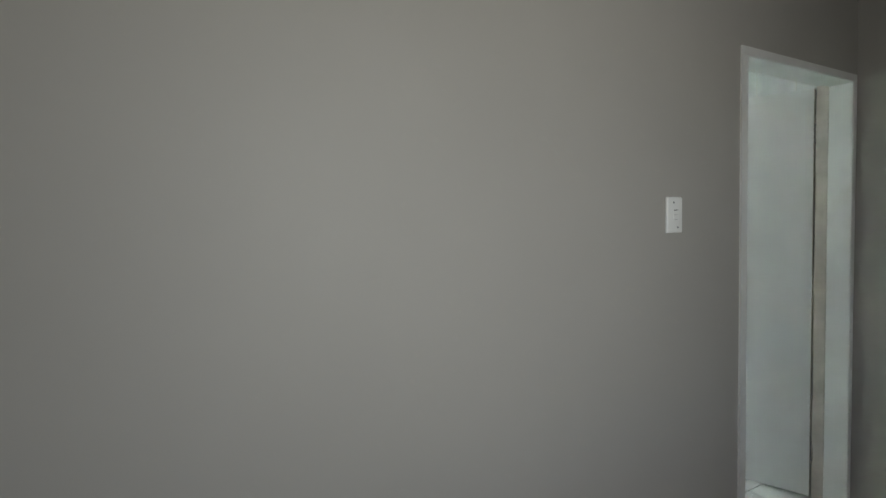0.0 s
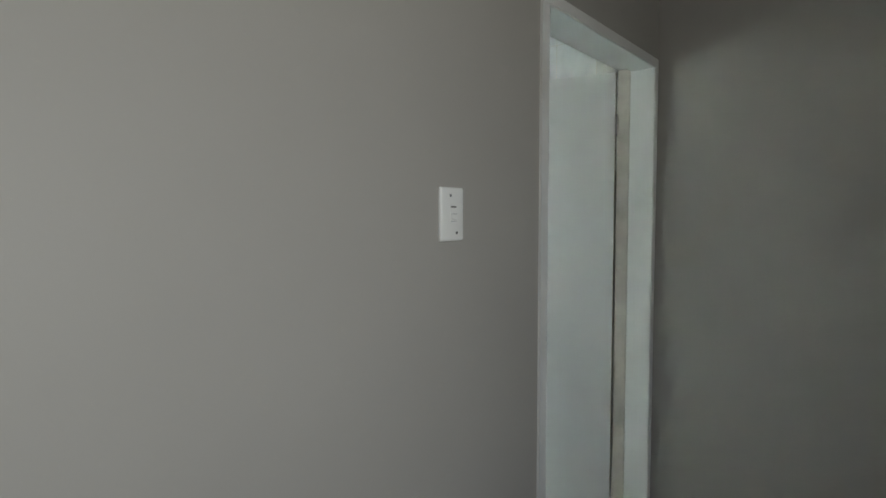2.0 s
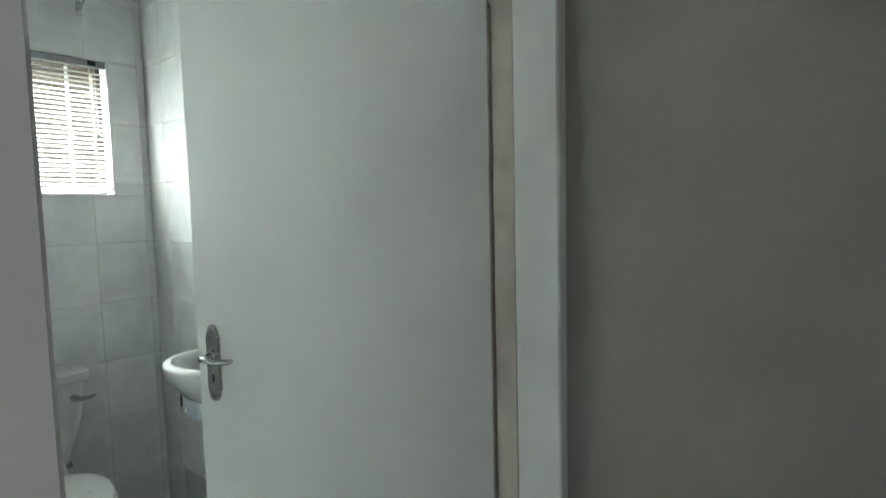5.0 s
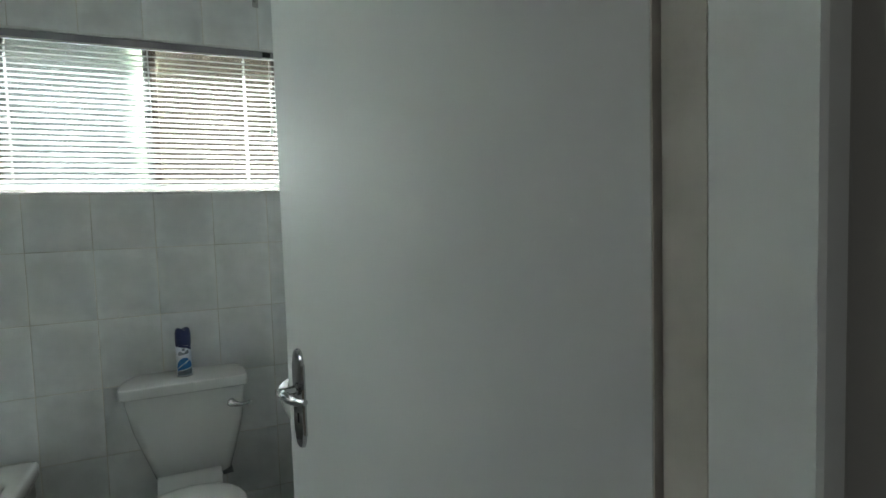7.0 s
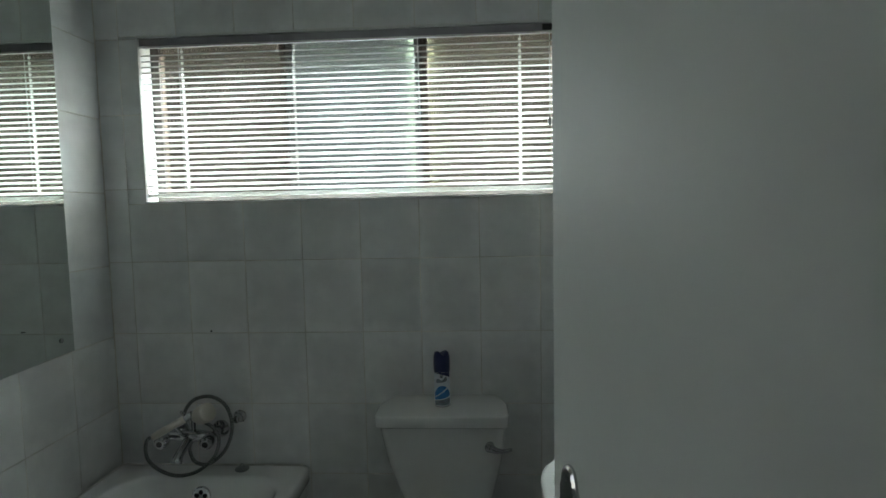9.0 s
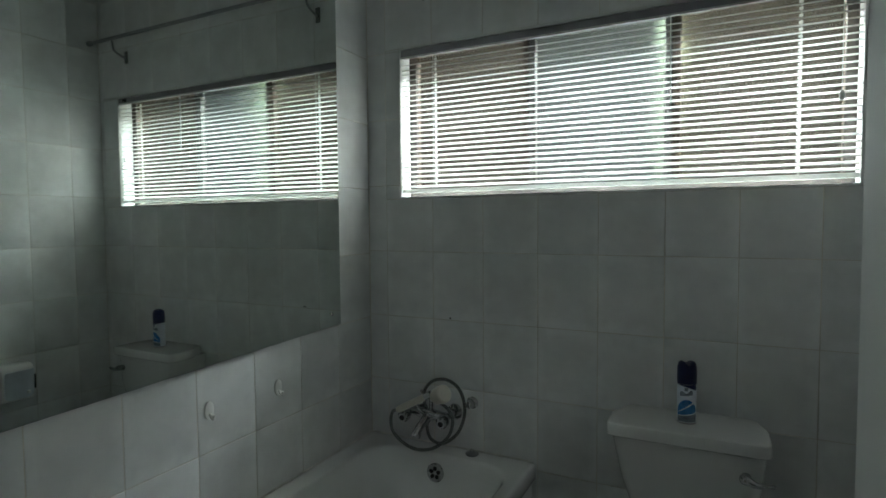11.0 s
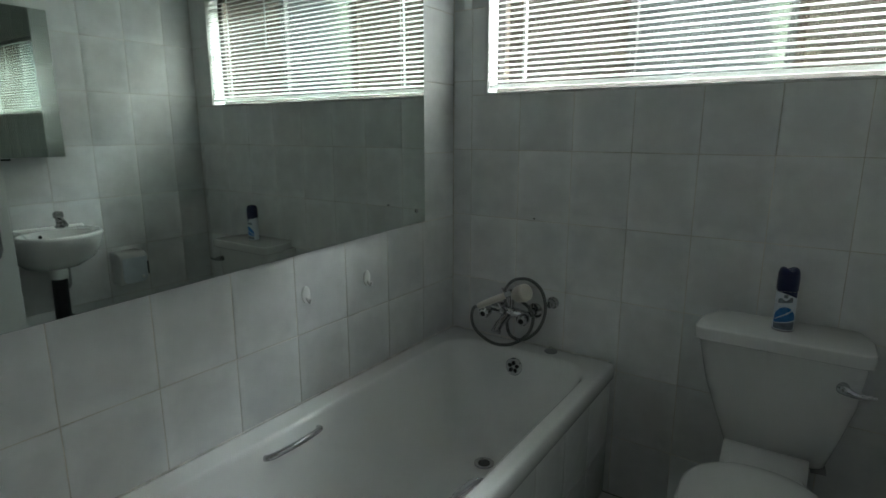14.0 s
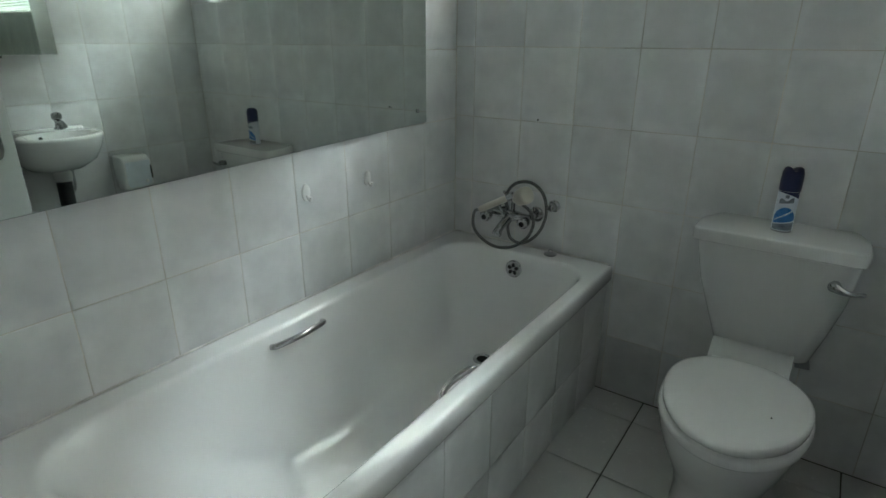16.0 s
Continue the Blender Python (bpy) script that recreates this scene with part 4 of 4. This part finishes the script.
# ---- basin, cabinet and roll holder on the opposite wall ----
def basin():
    b = thing("wash_basin", "small white wall-hung ceramic wash basin", "basin", at=(X_EAST, -0.77, 0.80))
    cy = -0.822

    def ring(w, d, z, n=40, back=0.0):
        pts = []
        for k in range(n):
            a = 2 * math.pi * k / n
            c, s = math.cos(a), math.sin(a)
            # flat against the wall (x = X_EAST), rounded into the room
            px = X_EAST - 0.001 - back - (d * (0.45 + 0.55 * c) if c > -0.82 else 0.0)
            pts.append((max(px, X_EAST - d - back), cy + w / 2 * (abs(s) ** 0.8) * (1 if s >= 0 else -1), z))
        return pts
    loops = [ring(0.12, 0.13, 0.698), ring(0.21, 0.205, 0.710), ring(0.30, 0.272, 0.750), ring(0.350, 0.311, 0.810), ring(0.364, 0.322, 0.850), ring(0.362, 0.321, 0.860), ring(0.352, 0.313, 0.865)]
    inner = []
    for w, d, z in ((0.305, 0.222, 0.864), (0.290, 0.212, 0.850), (0.25, 0.165, 0.800), (0.16, 0.11, 0.765), (0.05, 0.04, 0.757)):
        cxx = X_EAST - 0.188
        inner.append([(cxx - d / 2 * math.cos(2 * math.pi * k / 40), cy + w / 2 * math.sin(2 * math.pi * k / 40), z) for k in range(40)])
    put_under(b, part("bowl", loft(loops + inner, smooth=60), M_CERAMIC))
    put_under(b, part("splash_ledge", box(X_EAST - 0.045, X_EAST - 0.0005, cy - 0.168, cy + 0.168, 0.850, 0.876, 0.012, 4), M_CERAMIC))
    tp = lathe([(0.020, 0), (0.019, 0.006), (0.013, 0.012), (0.013, 0.040), (0.020, 0.046), (0.021, 0.064), (0.016, 0.072), (0.006, 0.075)], Matrix.Translation((X_EAST - 0.075, cy + 0.052, 0.872)), 20)
    add_to(tp, tube(catmull([(X_EAST - 0.080, cy + 0.052, 0.898), (X_EAST - 0.115, cy + 0.052, 0.905), (X_EAST - 0.145, cy + 0.052, 0.888)], 5), 0.0095, 12))
    put_under(b, part("tap", tp, M_CHROME, None, "chrome pillar tap"))
    ch = bmesh.new()
    for q in catmull([(X_EAST - 0.050, cy - 0.125, 0.897), (X_EAST - 0.075, cy - 0.130, 0.880), (X_EAST - 0.105, cy - 0.112, 0.869), (X_EAST - 0.125, cy - 0.088, 0.838)], 7):
        add_to(ch, lathe([(0.0006, -0.0022), (0.0024, -0.001), (0.0024, 0.001), (0.0006, 0.0022)], Matrix.Translation(q), 8))
    put_under(b, part("plug_chain", ch, M_ROD, None, "grey metal bead chain"))
    put_under(b, part("overflow_hole", lathe([(0.008, 0), (0.008, 0.002)], Matrix.Translation((X_EAST - 0.092, cy - 0.035, 0.842)) @ Matrix.Rotation(-math.pi / 2, 4, 'Y'), 14), M_DARK))
    put_under(b, part("waste_nut", lathe([(0.034, 0.655), (0.036, 0.665), (0.036, 0.690), (0.03, 0.702)], Matrix.Translation((X_EAST - 0.13, cy + 0.002, 0)), 20), M_WHITEPLASTIC, None, "white plastic waste fitting"))
    put_under(b, part("waste_pipe", tube(catmull([(X_EAST - 0.13, cy + 0.002, 0.656), (X_EAST - 0.13, cy - 0.002, 0.50), (X_EAST - 0.13, cy + 0.004, 0.455), (X_EAST - 0.12, cy + 0.05, 0.43), (X_EAST - 0.012, cy + 0.06, 0.425)], 5), 0.031, 16), M_BLACKPIPE, None, "black plastic waste pipe"))
    put_under(b, part("supply_pipe", tube(catmull([(X_EAST - 0.06, cy + 0.07, 0.715), (X_EAST - 0.06, cy + 0.07, 0.62), (X_EAST - 0.04, cy + 0.07, 0.585), (X_EAST - 0.008, cy + 0.07, 0.58)], 5), 0.006, 10), M_ROD, None, "thin chrome supply pipe"))
    return b


basin()


def cabinet():
    c = thing("mirror_cabinet", "white wall cabinet with a mirrored door", "cabinet", at=(X_EAST - 0.06, -0.92, 1.19))
    x0, x1 = X_EAST - 0.125, X_EAST - 0.001
    y0, y1, z0, z1 = -1.184, -0.726, 1.184, 1.790
    bm = bmesh.new()
    t = 0.014
    box(x0 + 0.014, x1, y0, y0 + t, z0, z1, 0.001, 1, bm)
    box(x0 + 0.014, x1, y1 - t, y1, z0, z1, 0.001, 1, bm)
    box(x0 + 0.014, x1, y0 + t, y1 - t, z0, z0 + t, 0.001, 1, bm)
    box(x0 + 0.014, x1, y0 + t, y1 - t, z1 - t, z1, 0.001, 1, bm)
    box(x1 - 0.006, x1, y0 + t, y1 - t, z0 + t, z1 - t, bm=bm)
    put_under(c, part("body", bm, M_DOORPAINT))
    d = put_under(c, part("door", box(x0, x0 + 0.0125, y0 + 0.001, y1 - 0.001, z0 + 0.001, z1 - 0.001, 0.001, 1), M_DOORPAINT))
    put_under(d, part("door_mirror", box(x0 - 0.0045, x0 - 0.0005, y0 + 0.003, y1 - 0.003, z0 + 0.003, z1 - 0.003), M_SILVER, None, "mirror glass on the cabinet door"))
    put_under(d, part("door_pull", box(x0 - 0.004, x0 + 0.004, -0.97, -0.93, z0 - 0.008, z0 + 0.0005, 0.002, 1), M_DARK))
    return c


cabinet()


def roll_holder():
    h = thing("toilet_roll_holder", "white boxy toilet roll dispenser fixed on the tiles", "roll holder", at=(X_EAST, -0.46, 0.62))
    yc, zc = -0.478, 0.625
    W, H = 0.132, 0.165

    z0, z1 = zc - H / 2, zc + H / 2
    side = [(0.0005, z0), (0.070, z0), (0.088, z0 + 0.006), (0.096, z0 + 0.022), (0.104, zc), (0.104, z1 - 0.040), (0.098, z1 - 0.018), (0.082, z1 - 0.004), (0.060, z1), (0.0005, z1)]

    def cut(y, g):
        return [(X_EAST - max(0.0005, dx - g), y, min(max(z, z0 + g), z1 - g)) for dx, z in side]
    a, b = yc - W / 2, yc + W / 2
    put_under(h, part("case", loft([cut(a, 0.006), cut(a + 0.002, 0.002), cut(a + 0.006, 0.0), cut(b - 0.006, 0.0), cut(b - 0.002, 0.002), cut(b, 0.006)], smooth=40), M_CERAMIC))
    front = [(p.x, p.y) for p in rounded(a + 0.008, b - 0.006, z0 + 0.012, z1 - 0.024, (0.008, 0.008, 0.026, 0.026), 0, 6)]
    cover = loft([[(X_EAST - 0.096 - (0.010 if z > zc else 0.010 * (z - z0) / (zc - z0)) - o, y, z) for y, z in front] for o in (0.0, 0.0035)], smooth=30)
    fc = put_under(h, part("front_cover", cover, M_CANWHITE, None, "grey-white hinged front cover"))
    put_under(fc, part("cover_slot", box(X_EAST - 0.112, X_EAST - 0.104, b - 0.0045, b - 0.0015, zc - 0.035, zc + 0.030), M_DARK))
    put_under(fc, part("cover_latch", box(X_EAST - 0.1125, X_EAST - 0.104, yc + 0.030, yc + 0.042, z0 + 0.030, z0 + 0.044, 0.001, 1), M_WHITEPLASTIC))
    return h


roll_holder()


# ---- light switch on the taupe wall ----
def light_switch():
    s = thing("light_switch", "white plastic light switch plate with two screws", "light switch", at=(0.321, Y_HALL, 1.435))
    x0, x1, z0, z1, y = 0.280, 0.362, 1.371, 1.494, Y_HALL
    loops = []
    for g, yy in ((0.0, y - 0.0005), (0.0, y - 0.004), (0.0015, y - 0.007), (0.005, y - 0.0085)):
        loops.append([(p.x, yy, p.y) for p in rounded(x0 + g, x1 - g, z0 + g, z1 - g, 0.005, 0, 5)])
    put_under(s, part("plate", loft(loops, smooth=40), M_WHITEPLASTIC))
    cx, cz = 0.323, 1.434
    yb = y - 0.0085
    rf = put_under(s, part("rocker_frame", box(cx - 0.0115, cx + 0.0115, yb - 0.001, yb + 0.002, cz - 0.020, cz + 0.020, 0.0006, 1), M_WHITEPLASTIC))
    rk = loft([[(cx + sx * 0.0095, yy, zz) for yy, zz in ((yb - 0.0006, cz - 0.0165), (yb - 0.0016, cz - 0.0165), (yb - 0.0050, cz - 0.012), (yb - 0.0022, cz + 0.001), (yb - 0.0012, cz + 0.013), (yb - 0.0006, cz + 0.0135))] for sx in (-1, 1)], smooth=20)
    put_under(rf, part("rocker", rk, M_WHITEPLASTIC))
    put_under(rf, part("rocker_gap", box(cx - 0.0098, cx + 0.0098, yb - 0.0013, yb - 0.0009, cz + 0.0138, cz + 0.0168), M_DARK))
    put_under(rf, part("rocker_line", box(cx - 0.0096, cx + 0.0096, yb - 0.0036, yb - 0.0022, cz - 0.0012, cz - 0.0002), M_RAIL))
    put_under(rf, part("rocker_gap", box(cx - 0.0098, cx + 0.0098, yb - 0.0013, yb - 0.0009, cz - 0.0178, cz - 0.0168), M_RAIL))
    for x, z in ((cx - 0.010, 1.475), (cx + 0.012, 1.390)):
        k = put_under(s, part("screw", lathe([(0.0037, 0), (0.0037, 0.0010), (0.0026, 0.0016)], Matrix.Translation((x, yb, z)) @ Matrix.Rotation(math.pi / 2, 4, 'X'), 14), M_ROD))
        put_under(k, part("screw_slot", box(x - 0.003, x + 0.003, yb - 0.0019, yb - 0.0015, z - 0.0005, z + 0.0005), M_DARK))
    return s


light_switch()


def wall_nail():
    n = thing("wall_nail", "small dark rusty nail in the tiled wall", "nail", at=(0.350, 0, 0.985))
    part("shank", lathe([(0.0016, -0.004), (0.0016, 0.010), (0.0034, 0.0102), (0.0034, 0.0116)], pose(0, 0, 0, 80, 0, 25), 10), M_BLACKPIPE, n)
    return n


wall_nail()


# sealant bead where bath and tiles meet
bead = tube([(0.003, -1.69, 0.5095), (0.003, -0.9, 0.5098), (0.004, -0.02, 0.5095), (0.02, -0.004, 0.5095), (0.36, -0.004, 0.5098), (0.655, -0.004, 0.5095)], 0.0028, 8)
structure("trim", bead, M_SILICONE, "discoloured sealant bead along the bath rim", "sealant")


# ---- wall and floor tiles, each a piece of its own ----
TILE_MESH = {}
JOINT = 0.0022


def tile_mesh(w, h, mat, t, key):
    """A tile lying in x-z, its glazed face towards -y, with a softly rounded edge."""
    k = (round(w, 4), round(h, 4), key)
    if k not in TILE_MESH:
        c = min(0.0022, w / 4, h / 4)

        def rect(g, y):
            return [(-w / 2 + g, y, -h / 2 + g), (w / 2 - g, y, -h / 2 + g), (w / 2 - g, y, h / 2 - g), (-w / 2 + g, y, h / 2 - g)]
        bm = loft([rect(0, t), rect(0, 0.0009), rect(c * 0.35, 0.0003), rect(c, 0.0)], cap0=False, smooth=75)
        TILE_MESH[k] = mesh_of("tile", bm, mat)
    return TILE_MESH[k]


def cuts(start, step, a, b):
    """The joints between a and b on a grid."""
    v = [a]
    k = math.ceil((a - start) / step + 1e-6)
    while start + k * step < b - 1e-6:
        v.append(start + k * step)
        k += 1
    v.append(b)
    return [(p, q) for p, q in zip(v, v[1:]) if q - p > 0.006]


def lay(parent, us, vs, place, hole=None, mat=M_TILE, t=GAP, key="wall", joint=JOINT):
    """Tiles on the grid us x vs; place(u, v) gives the pose; hole is (u0, u1, v0, v1)."""
    for u0, u1 in us:
        for v0, v1 in vs:
            pieces = [(u0, u1, v0, v1)]
            if hole:
                a0, a1, b0, b1 = hole
                if u1 > a0 and u0 < a1 and v1 > b0 and v0 < b1:
                    pieces = []
                    if v0 < b0:
                        pieces.append((u0, u1, v0, b0))
                    if v1 > b1:
                        pieces.append((u0, u1, b1, v1))
                    m0, m1 = max(v0, b0), min(v1, b1)
                    if u0 < a0:
                        pieces.append((u0, a0, m0, m1))
                    if u1 > a1:
                        pieces.append((a1, u1, m0, m1))
            for p0, p1, q0, q1 in pieces:
                if p1 - p0 < 0.008 or q1 - q0 < 0.008:
                    continue
                ob = new("tile", tile_mesh(p1 - p0 - joint, q1 - q0 - joint, mat, t, key))
                ob.parent = parent
                wob = pose(0, 0, 0, random.uniform(-0.13, 0.13), 0, random.uniform(-0.13, 0.13))
                ob.matrix_basis = place((p0 + p1) / 2, (q0 + q1) / 2) @ wob


ROWS = cuts(1.228, 0.25, 0.0, CEIL)
lay(wall_north, cuts(0.081, 0.2, 0.0, X_EAST), ROWS, lambda u, v: pose(u, 0, v), hole=(WX0, WX1, WZ0, WZ1))
lay(wall_west, cuts(-1.425, 0.2035, Y_SOUTH, 0.0), cuts(1.217, 0.25, 0.0, CEIL), lambda u, v: pose(0, u, v, 0, 0, 90))
lay(wall_east, cuts(-0.155, 0.2, Y_SOUTH, 0.0), ROWS, lambda u, v: pose(X_EAST, u, v, 0, 0, -90))
lay(wall_door, cuts(0.081, 0.2, 0.0, X_EAST), ROWS, lambda u, v: pose(u, Y_SOUTH, v, 0, 0, 180), hole=(DX0 - 0.012, DX1 + 0.008, -0.01, DZ + 0.006))
lay(bath_panel_ob, [(a + 0.0, b) for a, b in cuts(-1.425, 0.2035, -1.70, 0.0)], [(0.0, 0.2), (0.2, 0.448)], lambda u, v: bath_panel_ob.matrix_basis.inverted() @ pose(0.663, u, v, 0, 0, 90))
lay(floor, cuts(0.847, 0.303, 0.640, X_EAST), cuts(-0.134, 0.308, Y_SOUTH, 0.0), lambda u, v: pose(u, v, 0.0, -90, 0, 0), mat=M_FLOORTILE, t=0.006, key="floor", joint=0.0048)
